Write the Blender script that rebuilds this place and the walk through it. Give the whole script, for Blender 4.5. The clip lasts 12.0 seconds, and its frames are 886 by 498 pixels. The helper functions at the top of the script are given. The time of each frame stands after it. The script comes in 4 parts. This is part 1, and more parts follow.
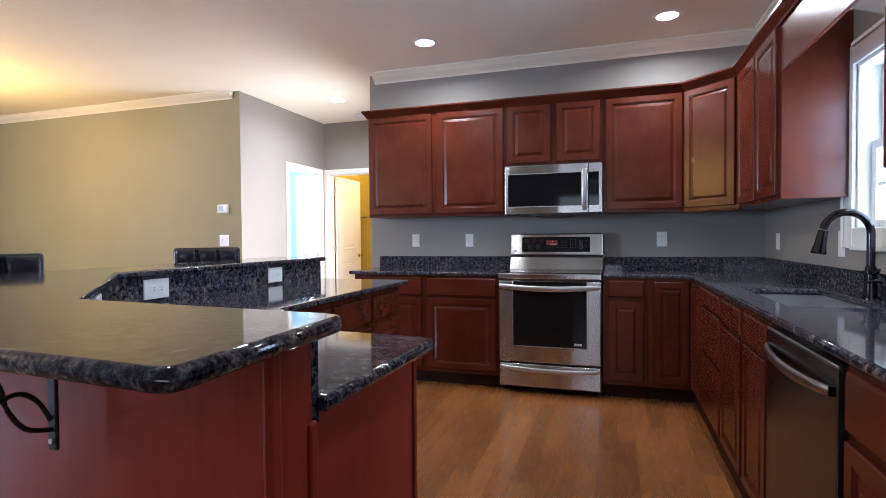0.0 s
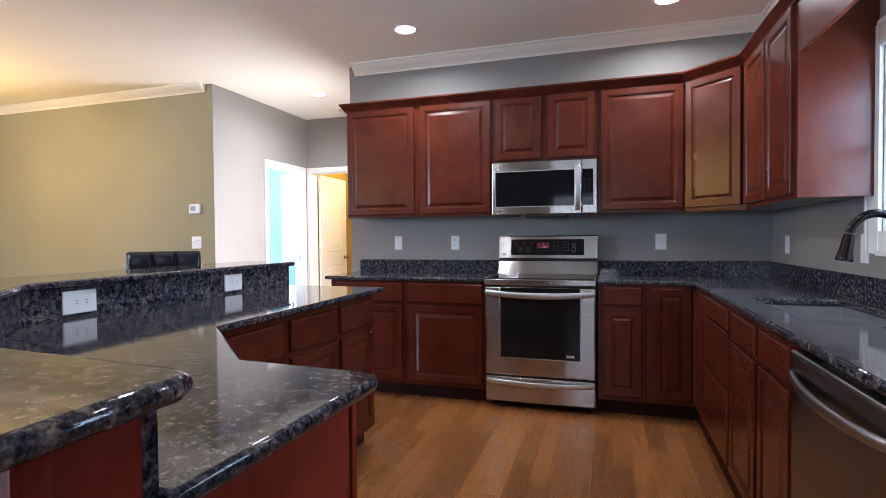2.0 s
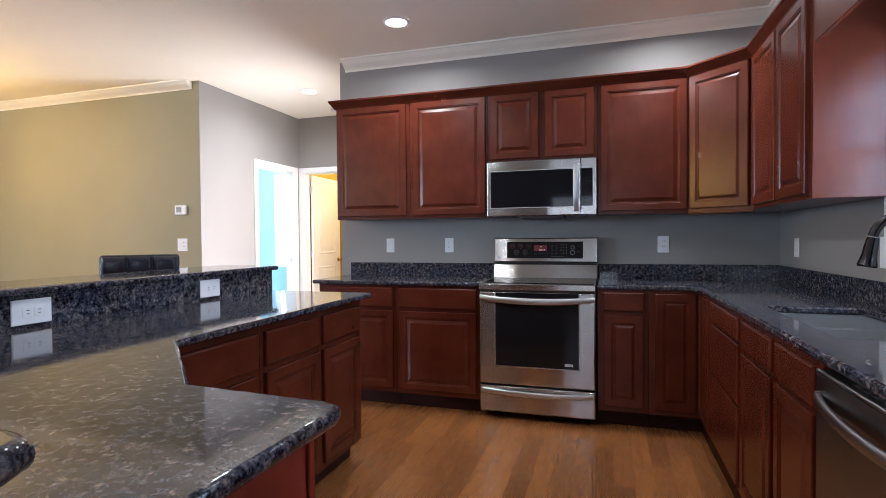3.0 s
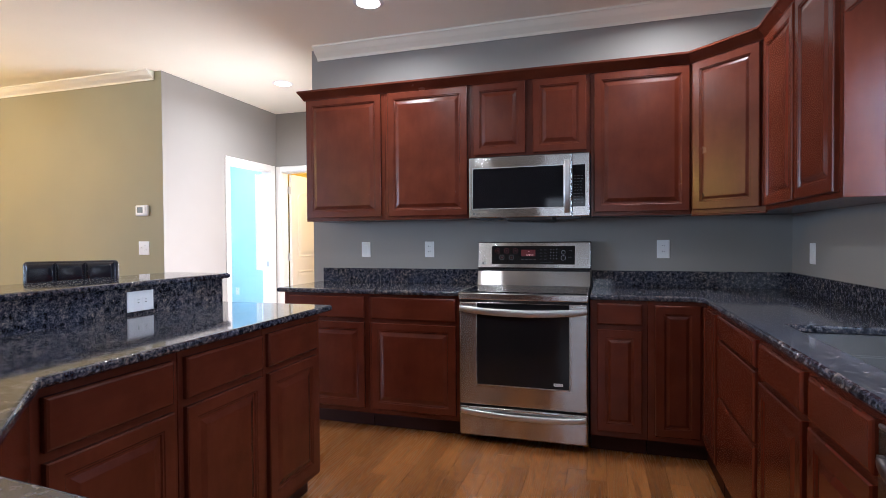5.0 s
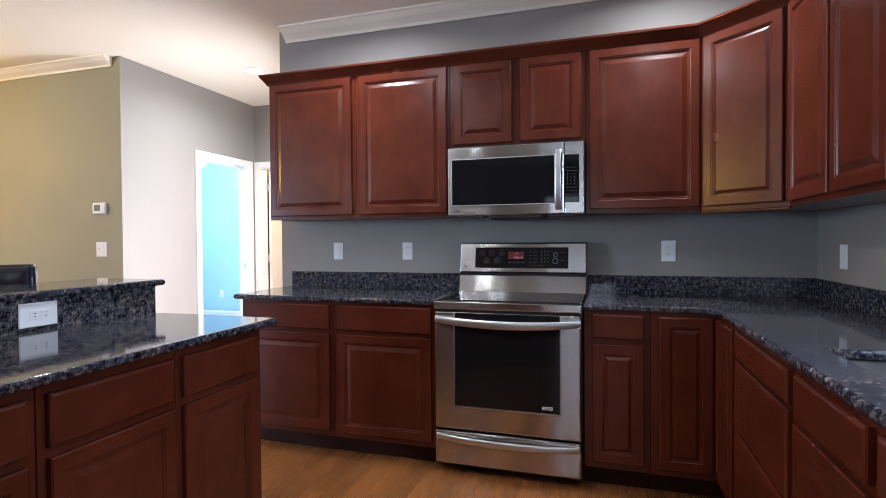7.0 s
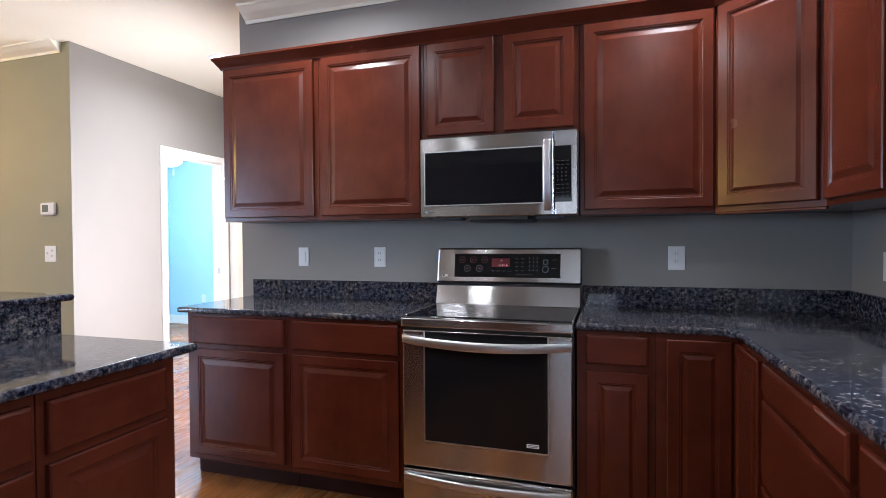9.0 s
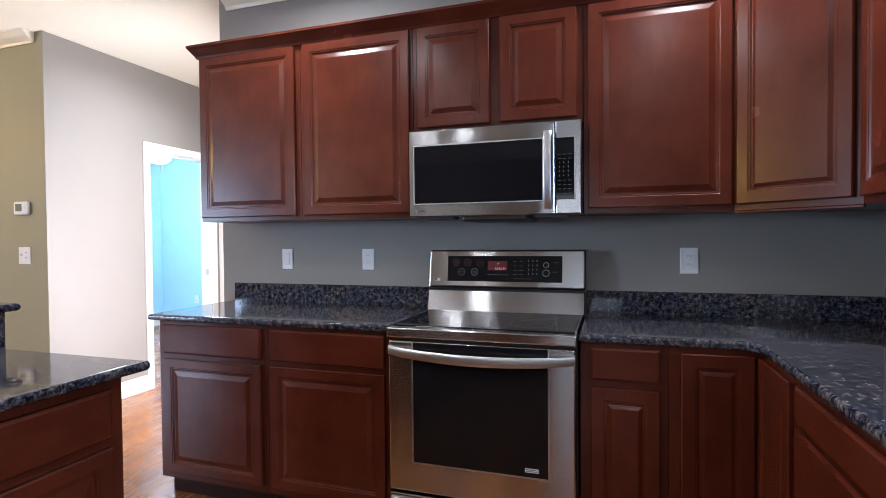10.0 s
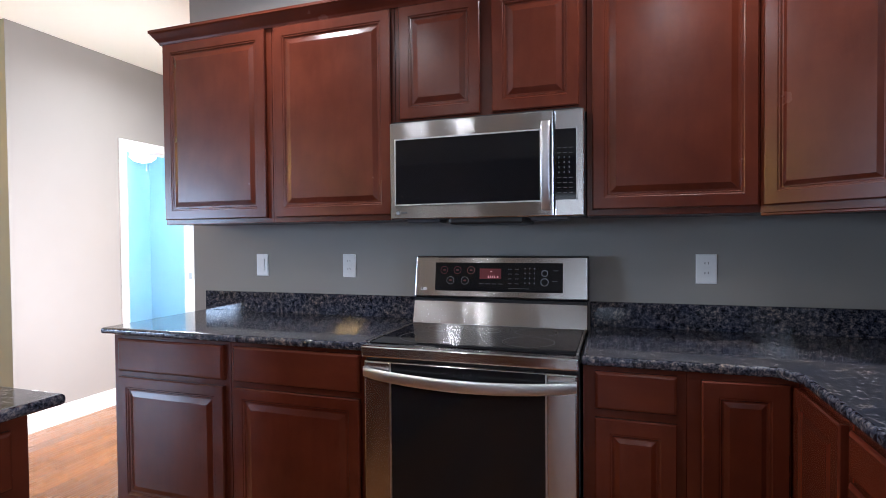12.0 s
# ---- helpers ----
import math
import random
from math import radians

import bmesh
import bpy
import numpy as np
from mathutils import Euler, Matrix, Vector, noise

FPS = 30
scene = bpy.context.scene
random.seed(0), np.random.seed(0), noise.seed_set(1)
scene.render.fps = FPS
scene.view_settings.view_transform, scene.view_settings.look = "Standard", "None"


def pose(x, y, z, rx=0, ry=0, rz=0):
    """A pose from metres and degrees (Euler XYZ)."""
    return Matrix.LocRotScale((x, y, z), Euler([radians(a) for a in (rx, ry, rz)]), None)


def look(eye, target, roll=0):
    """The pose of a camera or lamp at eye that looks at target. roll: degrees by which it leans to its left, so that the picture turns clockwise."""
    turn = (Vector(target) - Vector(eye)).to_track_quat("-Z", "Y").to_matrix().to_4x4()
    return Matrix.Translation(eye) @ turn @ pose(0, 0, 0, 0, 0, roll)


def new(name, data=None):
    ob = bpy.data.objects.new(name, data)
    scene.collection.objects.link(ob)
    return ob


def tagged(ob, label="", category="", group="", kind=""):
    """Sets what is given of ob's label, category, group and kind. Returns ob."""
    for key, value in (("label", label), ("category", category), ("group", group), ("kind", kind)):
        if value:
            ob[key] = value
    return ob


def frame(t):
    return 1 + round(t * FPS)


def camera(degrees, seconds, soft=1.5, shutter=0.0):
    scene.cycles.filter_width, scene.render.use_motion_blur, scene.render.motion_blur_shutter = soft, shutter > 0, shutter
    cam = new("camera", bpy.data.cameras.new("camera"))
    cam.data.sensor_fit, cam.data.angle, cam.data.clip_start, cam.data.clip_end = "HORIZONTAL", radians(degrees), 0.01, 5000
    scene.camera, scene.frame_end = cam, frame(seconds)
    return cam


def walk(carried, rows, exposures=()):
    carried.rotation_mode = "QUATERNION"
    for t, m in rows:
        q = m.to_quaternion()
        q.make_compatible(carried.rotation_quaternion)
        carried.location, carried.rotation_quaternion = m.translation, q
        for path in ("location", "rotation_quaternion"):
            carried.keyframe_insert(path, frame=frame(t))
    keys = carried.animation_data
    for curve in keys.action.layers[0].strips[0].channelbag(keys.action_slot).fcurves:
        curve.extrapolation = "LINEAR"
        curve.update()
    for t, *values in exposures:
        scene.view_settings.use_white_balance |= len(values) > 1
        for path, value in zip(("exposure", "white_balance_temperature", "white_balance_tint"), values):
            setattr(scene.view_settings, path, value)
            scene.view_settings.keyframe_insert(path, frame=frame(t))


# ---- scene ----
cam = camera(80.9, 12.0, soft=0.5)
PATH = [
    (0, (0.443, -4.572, 1.192), (-0.172, -2.669, 1.146), -0.5),
    (0.5, (0.452, -4.484, 1.198), (-0.156, -2.579, 1.153), -0.5),
    (1, (0.459, -4.402, 1.205), (-0.147, -2.496, 1.16), -0.5),
    (1.5, (0.457, -4.326, 1.204), (-0.147, -2.42, 1.158), -0.5),
    (2, (0.449, -4.244, 1.209), (-0.153, -2.338, 1.163), -0.5),
    (2.5, (0.444, -4.156, 1.215), (-0.158, -2.249, 1.171), -0.5),
    (4.5, (0.438, -3.792, 1.223), (-0.146, -1.879, 1.186), -0.4),
    (5, (0.453, -3.689, 1.232), (-0.132, -1.777, 1.196), -0.4),
    (5.5, (0.46, -3.589, 1.224), (-0.125, -1.677, 1.188), -0.4),
    (6, (0.474, -3.486, 1.215), (-0.114, -1.575, 1.18), -0.4),
    (6.5, (0.48, -3.367, 1.225), (-0.112, -1.457, 1.187), -0.4),
    (7, (0.491, -3.262, 1.235), (-0.107, -1.354, 1.199), -0.4),
    (9, (0.519, -2.828, 1.258), (-0.091, -0.924, 1.224), -0.4),
    (9.5, (0.514, -2.718, 1.266), (-0.1, -0.815, 1.227), -0.4),
    (10, (0.503, -2.608, 1.274), (-0.116, -0.707, 1.232), -0.5),
    (10.5, (0.495, -2.528, 1.283), (-0.126, -0.627, 1.244), -0.4),
    (11, (0.495, -2.459, 1.286), (-0.131, -0.559, 1.247), -0.4),
    (11.5, (0.491, -2.399, 1.291), (-0.135, -0.5, 1.249), -0.5),
    (12, (0.489, -2.331, 1.293), (-0.141, -0.433, 1.252), -0.5),
]
walk(cam, [(t, look(eye, target, roll)) for t, eye, target, roll in PATH], [(0, 0.04, 5690, 14), (12, 0.0, 5690, 14)])

# ---- world and light ----
R = 1.575          # east wall of the kitchen
CEIL = 2.743
world = bpy.data.worlds.new("world")
scene.world = world
world.use_nodes = True
wn = world.node_tree.nodes
sky = wn.new("ShaderNodeTexSky")
sky.sky_type = 'NISHITA'
sky.sun_disc = False
sky.sun_elevation = radians(40)
sky.sun_rotation = radians(120)
wn["Background"].inputs[1].default_value = 0.15
world.node_tree.links.new(sky.outputs[0], wn["Background"].inputs[0])


def lamp(name, kind, watts, colour, m, **settings):
    data = bpy.data.lights.new(name, kind)
    data.energy, data.color = watts, colour
    if kind == 'AREA':
        data.shape = settings.get("shape", 'RECTANGLE')
        data.size = settings.get("size", 1.0)
        data.size_y = settings.get("size_y", data.size)
        data.spread = radians(settings.get("spread", 180))
    else:
        data.shadow_soft_size = settings.get("size", 0.05)
    ob = new(name, data)
    ob.matrix_world = m
    return ob


SKY_COLOUR = (0.64, 0.81, 1.0)
CAN_COLOUR = (1.0, 0.975, 0.90)
WARM = (1.0, 0.59, 0.13)
# cans at x 0.82, y -2.0 and -3.3 are unseen, added as fill
CANS = [(-0.965, -0.640, 16), (0.825, -0.555, 16), (-2.475, 0.66, 18), (-0.96, -2.0, 9), (0.82, -2.0, 4), (-0.96, -3.3, 8), (0.82, -3.3, 4)]
# daylight in the window openings
lamp("sink_window_daylight", 'AREA', 22, SKY_COLOUR, look((R + 0.16, -2.0, 1.62), (-3.3, -2.0, 1.3)), size=0.78, size_y=0.84)
lamp("dining_window_daylight", 'AREA', 310, SKY_COLOUR, look((-7.93, -6.2, 1.62), (-3.4, -2.6, 3.1)), size=2.0, size_y=1.2)
lamp("rear_window_daylight", 'AREA', 11, (0.90, 0.95, 1.0), look((0.0, -7.93, 1.52), (0, -4, 2.2)), size=1.3, size_y=1.1)
lamp("hall_window_daylight", 'AREA', 88, (1.0, 0.91, 0.84), look((-1.63, 0.54, 0.995), (-3.05, -0.20, 0.85)), size=0.60, size_y=1.85, spread=172)
lamp("bedroom_window_daylight", 'AREA', 225, (0.93, 0.97, 1.0), look((-4.38, 3.76, 1.55), (-4.50, 0, 1.2)), size=1.1, size_y=1.5)
# electric lamps
for cx, cy, watts in CANS:
    lamp("recessed_or_fill_lamp", 'AREA', watts, CAN_COLOUR, look((cx, cy, CEIL - 0.012), (cx, cy + 0.0001, 0)), shape='DISK', size=0.13, spread=160)
lamp("dining_bulb", 'POINT', 88, WARM, pose(-5.32, -1.5, CEIL - 0.56), size=0.14)
lamp("bedroom_globe_bulb", 'POINT', 22, (1.0, 0.97, 0.93), pose(-4.47, 2.10, CEIL - 0.70), size=0.10)
for s in (-0.09, 0.09):
    lamp("dining_pendant_bulb", 'POINT', 11, (1.0, 0.60, 0.16), pose(-3.8 + s, -5.5 - s * 0.4, CEIL - 0.655), size=0.035)
lamp("bathroom_bulb", 'POINT', 34, (1.0, 0.78, 0.42), pose(-2.4, 2.25, 2.2), size=0.1)

# ---- materials ----


def material(name, colour=(0.5, 0.5, 0.5), rough=0.5, metal=0.0, coat=0.0):
    m = bpy.data.materials.new(name)
    m.use_nodes = True
    b = m.node_tree.nodes["Principled BSDF"]
    b.inputs["Base Color"].default_value = (*colour, 1)
    b.inputs["Roughness"].default_value = rough
    b.inputs["Metallic"].default_value = metal
    b.inputs["Coat Weight"].default_value = coat
    b.inputs["Coat Roughness"].default_value = 0.12
    return m, m.node_tree.nodes, m.node_tree.links, b


def node(nodes, kind, **values):
    n = nodes.new(kind)
    for key, value in values.items():
        n.inputs[key].default_value = value
    return n


def coords(nodes, links, scale=(1, 1, 1)):
    c = nodes.new("ShaderNodeTexCoord")
    mp = nodes.new("ShaderNodeMapping")
    mp.inputs["Scale"].default_value = scale
    links.new(c.outputs["Object"], mp.inputs["Vector"])
    return mp.outputs["Vector"]


def ramp(nodes, links, source, stops):
    r = nodes.new("ShaderNodeValToRGB")
    e = r.color_ramp.elements
    while len(e) < len(stops):
        e.new(0.5)
    for el, (p, c) in zip(e, stops):
        el.position, el.color = p, (*c, 1)
    links.new(source, r.inputs[0])
    return r.outputs[0]


def bump(nodes, links, height, bsdf, strength, distance=0.001):
    b = nodes.new("ShaderNodeBump")
    b.inputs["Strength"].default_value = strength
    b.inputs["Distance"].default_value = distance
    links.new(height, b.inputs["Height"])
    links.new(b.outputs[0], bsdf.inputs["Normal"])


def mix(nodes, links, fac, a, b, mode='MIX'):
    n = nodes.new("ShaderNodeMix")
    n.data_type, n.blend_type = 'RGBA', mode
    for socket, value in ((n.inputs[0], fac), (n.inputs[6], a), (n.inputs[7], b)):
        if isinstance(value, (int, float)):
            socket.default_value = value
        elif isinstance(value, tuple):
            socket.default_value = (*value, 1)
        else:
            links.new(value, socket)
    return n.outputs[2]


def paint(name, colour, rough=0.6, grain=220, strength=0.12, vary=0.05):
    m, n, l, b = material(name, colour, rough)
    v = coords(n, l)
    big = node(n, "ShaderNodeTexNoise", Scale=1.3, Detail=4.0)
    l.new(v, big.inputs["Vector"])
    lo = tuple(c * (1 - vary) for c in colour)
    hi = tuple(min(1, c * (1 + vary)) for c in colour)
    l.new(ramp(n, l, big.outputs[0], [(0.3, lo), (0.7, hi)]), b.inputs["Base Color"])
    fine = node(n, "ShaderNodeTexNoise", Scale=grain, Detail=3.0)
    l.new(v, fine.inputs["Vector"])
    bump(n, l, fine.outputs[0], b, strength, 0.0012)
    return m


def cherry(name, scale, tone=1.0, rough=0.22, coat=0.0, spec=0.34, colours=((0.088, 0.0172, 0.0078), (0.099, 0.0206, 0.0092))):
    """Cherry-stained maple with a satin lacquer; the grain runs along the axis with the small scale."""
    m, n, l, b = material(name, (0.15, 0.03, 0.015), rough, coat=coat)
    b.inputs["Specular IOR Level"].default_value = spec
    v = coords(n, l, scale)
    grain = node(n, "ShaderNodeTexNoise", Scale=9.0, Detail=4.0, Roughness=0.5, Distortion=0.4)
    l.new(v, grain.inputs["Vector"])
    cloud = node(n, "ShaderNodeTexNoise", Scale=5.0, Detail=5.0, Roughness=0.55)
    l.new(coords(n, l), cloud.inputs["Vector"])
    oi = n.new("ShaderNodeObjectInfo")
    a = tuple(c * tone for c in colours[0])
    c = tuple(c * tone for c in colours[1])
    base = ramp(n, l, grain.outputs[0], [(0.3, a), (0.72, c)])
    blot = ramp(n, l, cloud.outputs[0], [(0.3, (0.78, 0.76, 0.76)), (0.7, (1.12, 1.11, 1.10))])
    shade = ramp(n, l, oi.outputs["Random"], [(0, (0.9, 0.88, 0.88)), (1, (1.1, 1.08, 1.06))])
    col = mix(n, l, 1.0, mix(n, l, 1.0, base, blot, 'MULTIPLY'), shade, 'MULTIPLY')
    l.new(col, b.inputs["Base Color"])
    rr = n.new("ShaderNodeMapRange")
    rr.inputs[3].default_value, rr.inputs[4].default_value = rough - 0.04, rough + 0.09
    l.new(cloud.outputs[0], rr.inputs[0])
    l.new(rr.outputs[0], b.inputs["Roughness"])
    bump(n, l, grain.outputs[0], b, 0.015, 0.001)
    return m


def granite_mat():
    m, n, l, b = material("dark_granite", (0.03, 0.03, 0.04), 0.07)
    v = coords(n, l)
    warp = node(n, "ShaderNodeTexNoise", Scale=26.0, Detail=3.0)
    l.new(v, warp.inputs["Vector"])
    wv = mix(n, l, 0.010, v, warp.outputs[1])
    cell = node(n, "ShaderNodeTexNoise", Scale=170.0, Detail=3.0)
    l.new(wv, cell.inputs["Vector"])
    sep = n.new("ShaderNodeSeparateColor")
    l.new(cell.outputs["Color"], sep.inputs[0])
    cloud = node(n, "ShaderNodeTexNoise", Scale=54.0, Detail=6.0, Roughness=0.68)
    l.new(v, cloud.inputs["Vector"])
    add = n.new("ShaderNodeMath")
    add.operation = 'MULTIPLY_ADD'
    add.inputs[1].default_value = 0.45
    l.new(sep.outputs[0], add.inputs[0])
    l.new(cloud.outputs[0], add.inputs[2])
    flecks = ramp(n, l, add.outputs[0], [(0.58, (0.004, 0.005, 0.009)), (0.69, (0.022, 0.026, 0.040)), (0.79, (0.078, 0.078, 0.092)), (0.95, (0.25, 0.215, 0.185))])
    big = node(n, "ShaderNodeTexNoise", Scale=7.0, Detail=4.0)
    l.new(v, big.inputs["Vector"])
    tint = ramp(n, l, big.outputs[0], [(0.35, (0.7, 0.75, 0.9)), (0.68, (1.25, 1.1, 0.95))])
    l.new(mix(n, l, 1.0, flecks, tint, 'MULTIPLY'), b.inputs["Base Color"])
    b.inputs["Specular IOR Level"].default_value = 0.40
    return m


def steel_mat(name, scale, rough=0.25, colour=(0.62, 0.615, 0.61), aniso=1.0):
    m, n, l, b = material(name, colour, rough, 1.0)
    v = coords(n, l, scale)
    brush = node(n, "ShaderNodeTexNoise", Scale=0.5, Detail=2.0, Roughness=0.5)
    l.new(v, brush.inputs["Vector"])
    rr = n.new("ShaderNodeMapRange")
    rr.inputs[3].default_value, rr.inputs[4].default_value = rough - 0.01, rough + 0.01
    l.new(brush.outputs[0], rr.inputs[0])
    l.new(rr.outputs[0], b.inputs["Roughness"])
    smear = node(n, "ShaderNodeTexNoise", Scale=4.0, Detail=3.0)
    l.new(coords(n, l), smear.inputs["Vector"])
    lo = tuple(c * 0.88 for c in colour)
    l.new(ramp(n, l, smear.outputs[0], [(0.35, lo), (0.65, colour)]), b.inputs["Base Color"])
    b.inputs["Anisotropic"].default_value = aniso
    b.inputs["Anisotropic Rotation"].default_value = 0.25
    ripple = node(n, "ShaderNodeTexNoise", Scale=1.0, Detail=1.0)
    l.new(coords(n, l, (9.0, 9.0, 2.2)), ripple.inputs["Vector"])
    bump(n, l, ripple.outputs[0], b, 0.35 if aniso else 0.0, 0.004)
    tan = n.new("ShaderNodeTangent")
    tan.direction_type, tan.axis = 'RADIAL', 'Z'
    l.new(tan.outputs[0], b.inputs["Tangent"])
    return m


def oak_mat():
    """Oak strips: object or island random tells the boards apart; the grain runs along y."""
    m, n, l, b = material("oak_boards", (0.32, 0.15, 0.05), 0.22)
    geo = n.new("ShaderNodeNewGeometry")
    oi = n.new("ShaderNodeObjectInfo")
    s = n.new("ShaderNodeMath")
    s.operation = 'ADD'
    l.new(geo.outputs["Random Per Island"], s.inputs[0])
    l.new(oi.outputs["Random"], s.inputs[1])
    f = n.new("ShaderNodeMath")
    f.operation = 'FRACT'
    l.new(s.outputs[0], f.inputs[0])
    big = n.new("ShaderNodeMath")
    big.operation = 'MULTIPLY'
    big.inputs[1].default_value = 37.0
    l.new(f.outputs[0], big.inputs[0])
    off = n.new("ShaderNodeCombineXYZ")
    for i in range(3):
        l.new(big.outputs[0], off.inputs[i])
    c = n.new("ShaderNodeNewGeometry")
    mp = n.new("ShaderNodeMapping")
    mp.inputs["Scale"].default_value = (11, 0.75, 11)
    l.new(c.outputs["Position"], mp.inputs["Vector"])
    l.new(off.outputs[0], mp.inputs["Location"])
    wave = node(n, "ShaderNodeTexNoise", Scale=1.3, Detail=2.5, Roughness=0.42, Distortion=0.25)
    l.new(mp.outputs[0], wave.inputs["Vector"])
    rings = n.new("ShaderNodeMath")
    rings.operation = 'MULTIPLY'
    rings.inputs[1].default_value = 13.0
    l.new(wave.outputs[0], rings.inputs[0])
    fr = n.new("ShaderNodeMath")
    fr.operation = 'PINGPONG'
    fr.inputs[1].default_value = 0.5
    l.new(rings.outputs[0], fr.inputs[0])
    pores = node(n, "ShaderNodeTexNoise", Scale=14.0, Detail=5.0, Roughness=0.7)
    l.new(mp.outputs[0], pores.inputs["Vector"])
    col = ramp(n, l, fr.outputs[0], [(0.0, (0.115, 0.040, 0.015)), (0.08, (0.240, 0.095, 0.028)), (0.5, (0.300, 0.122, 0.036))])
    fine = ramp(n, l, pores.outputs[0], [(0.36, (0.80, 0.77, 0.74)), (0.52, (1.03, 1.02, 1.0))])
    tone = ramp(n, l, f.outputs[0], [(0, (0.66, 0.62, 0.58)), (0.5, (0.95, 0.93, 0.90)), (1, (1.2, 1.16, 1.08))])
    l.new(mix(n, l, 1.0, mix(n, l, 1.0, col, fine, 'MULTIPLY'), tone, 'MULTIPLY'), b.inputs["Base Color"])
    rr = n.new("ShaderNodeMapRange")
    rr.inputs[3].default_value, rr.inputs[4].default_value = 0.30, 0.18
    l.new(fr.outputs[0], rr.inputs[0])
    l.new(rr.outputs[0], b.inputs["Roughness"])
    bump(n, l, pores.outputs[0], b, 0.10, 0.0008)
    return m


def glow(name, colour, strength):
    m, n, l, b = material(name, colour, 0.5)
    b.inputs["Emission Color"].default_value = (*colour, 1)
    b.inputs["Emission Strength"].default_value = strength
    return m


M_WALL = paint("greige_wall_paint", (0.266, 0.250, 0.232))
M_OLIVE = paint("olive_beige_wall_paint", (0.302, 0.278, 0.166))
M_CROWN = paint("cream_crown_paint", (0.80, 0.77, 0.65), 0.4, 90, 0.05, 0.02)
M_CEIL = paint("cream_ceiling_paint", (0.90, 0.882, 0.765), 0.75, 160, 0.15, 0.02)
M_TRIM = paint("white_trim_paint", (0.80, 0.79, 0.76), 0.35, 90, 0.05, 0.02)
M_BLUE = paint("sky_blue_wall_paint", (0.42, 0.65, 0.79))
M_GOLD = paint("mustard_wall_paint", (0.52, 0.36, 0.05))
M_DOOR = paint("cream_door_paint", (0.78, 0.74, 0.66), 0.35, 90, 0.05, 0.02)
M_CHERRY = cherry("cherry_stained_wood", (3, 3, 0.6))
M_CHERRY_H = cherry("cherry_stained_wood_flat_grain", (0.6, 3, 3))
M_PANEL = cherry("cherry_end_panel", (4.5, 4.5, 0.5), 1.0, 0.38, 0.0, 0.15, ((0.225, 0.029, 0.0145), (0.265, 0.038, 0.0185)))
# cherry at 0.35 tone; the shade of the toe recess is in the colour
M_TOE = cherry("shade_dark_cherry", (1.2, 14, 14), 0.35, 0.5, 0.0, 0.2)
M_GRANITE = granite_mat()
M_STEEL = steel_mat("brushed_steel", (1, 60, 60), 0.17, (0.50, 0.49, 0.485))
M_STEEL_V = steel_mat("brushed_steel_upright", (1, 60, 60), 0.17, (0.50, 0.49, 0.485))
# dishwasher steel: the shade it stands in is put into the base colour
M_STEEL_DW = steel_mat("shade_darkened_steel", (1, 60, 60), 0.22, (0.21, 0.20, 0.205))
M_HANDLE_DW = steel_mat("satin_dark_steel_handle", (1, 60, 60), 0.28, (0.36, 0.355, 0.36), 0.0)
M_BRIGHT = steel_mat("polished_steel_handle", (1, 60, 60), 0.36, (0.62, 0.62, 0.63), 0.0)
M_SINK = steel_mat("satin_sink_steel", (1, 60, 60), 0.36, (0.66, 0.67, 0.68), 0.0)
M_OAK = oak_mat()
M_BLACK = material("black_glass", (0.006, 0.006, 0.008), 0.05)[0]
M_OVEN = material("oven_window_glass", (0.009, 0.009, 0.010), 0.06)[0]
for glass in (M_BLACK, M_OVEN):
    glass.node_tree.nodes["Principled BSDF"].inputs["Specular IOR Level"].default_value = 0.28
M_PLASTIC = paint("black_plastic", (0.012, 0.012, 0.013), 0.4, 300, 0.1)
M_GREYSIDE = paint("dark_grey_enamel", (0.05, 0.05, 0.055), 0.4, 300, 0.1)
M_WHITE = paint("white_plastic", (0.80, 0.80, 0.80), 0.3, 300, 0.03, 0.01)
M_PRINT = material("pale_print", (0.20, 0.205, 0.22), 0.5)[0]
M_DIM = material("dim_print", (0.075, 0.075, 0.08), 0.5)[0]
M_FAINT = material("faint_print", (0.020, 0.019, 0.018), 0.5)[0]
M_SLOT = material("dark_slot", (0.02, 0.02, 0.02), 0.6)[0]
M_RED = glow("red_display", (0.13, 0.006, 0.010), 0.05)
M_DIGIT = glow("lit_digits", (1.0, 0.45, 0.45), 0.22)
M_REDRING = material("dark_red_print", (0.085, 0.010, 0.010), 0.5)[0]
M_BRONZE = steel_mat("dark_bronze", (30, 30, 30), 0.16, (0.055, 0.052, 0.058), 0.0)
M_IRON = paint("black_wrought_iron", (0.010, 0.009, 0.009), 0.45, 200, 0.3)
M_LEATHER = paint("black_leather", (0.010, 0.012, 0.021), 0.20, 420, 0.35)
M_STOOLWOOD = cherry("dark_stool_wood", (14, 14, 1.2), 0.3)
M_BRASS = steel_mat("brass", (40, 40, 40), 0.2, (0.70, 0.48, 0.18), 0.0)
M_NICKEL = steel_mat("satin_nickel", (40, 40, 40), 0.3, (0.62, 0.60, 0.57), 0.0)
M_CAN = glow("lamp_diffuser", (0.93, 0.97, 1.0), 14.0)
M_DOME = glow("warm_glass_dome", (1.0, 0.78, 0.40), 4.0)
M_CANTRIM = paint("white_can_trim", (0.82, 0.82, 0.8), 0.4, 100, 0.03, 0.01)
M_SCREEN = material("grey_lcd", (0.16, 0.17, 0.14), 0.25)[0]
M_YARD = paint("bright_garden_haze", (0.75, 0.78, 0.8), 0.9, 3, 0.1)


def glass_mat():
    m, n, l, b = material("window_glass", (1, 1, 1), 0.0)
    b.inputs["Transmission Weight"].default_value = 1.0
    b.inputs["IOR"].default_value = 1.02
    return m


M_GLASS = glass_mat()

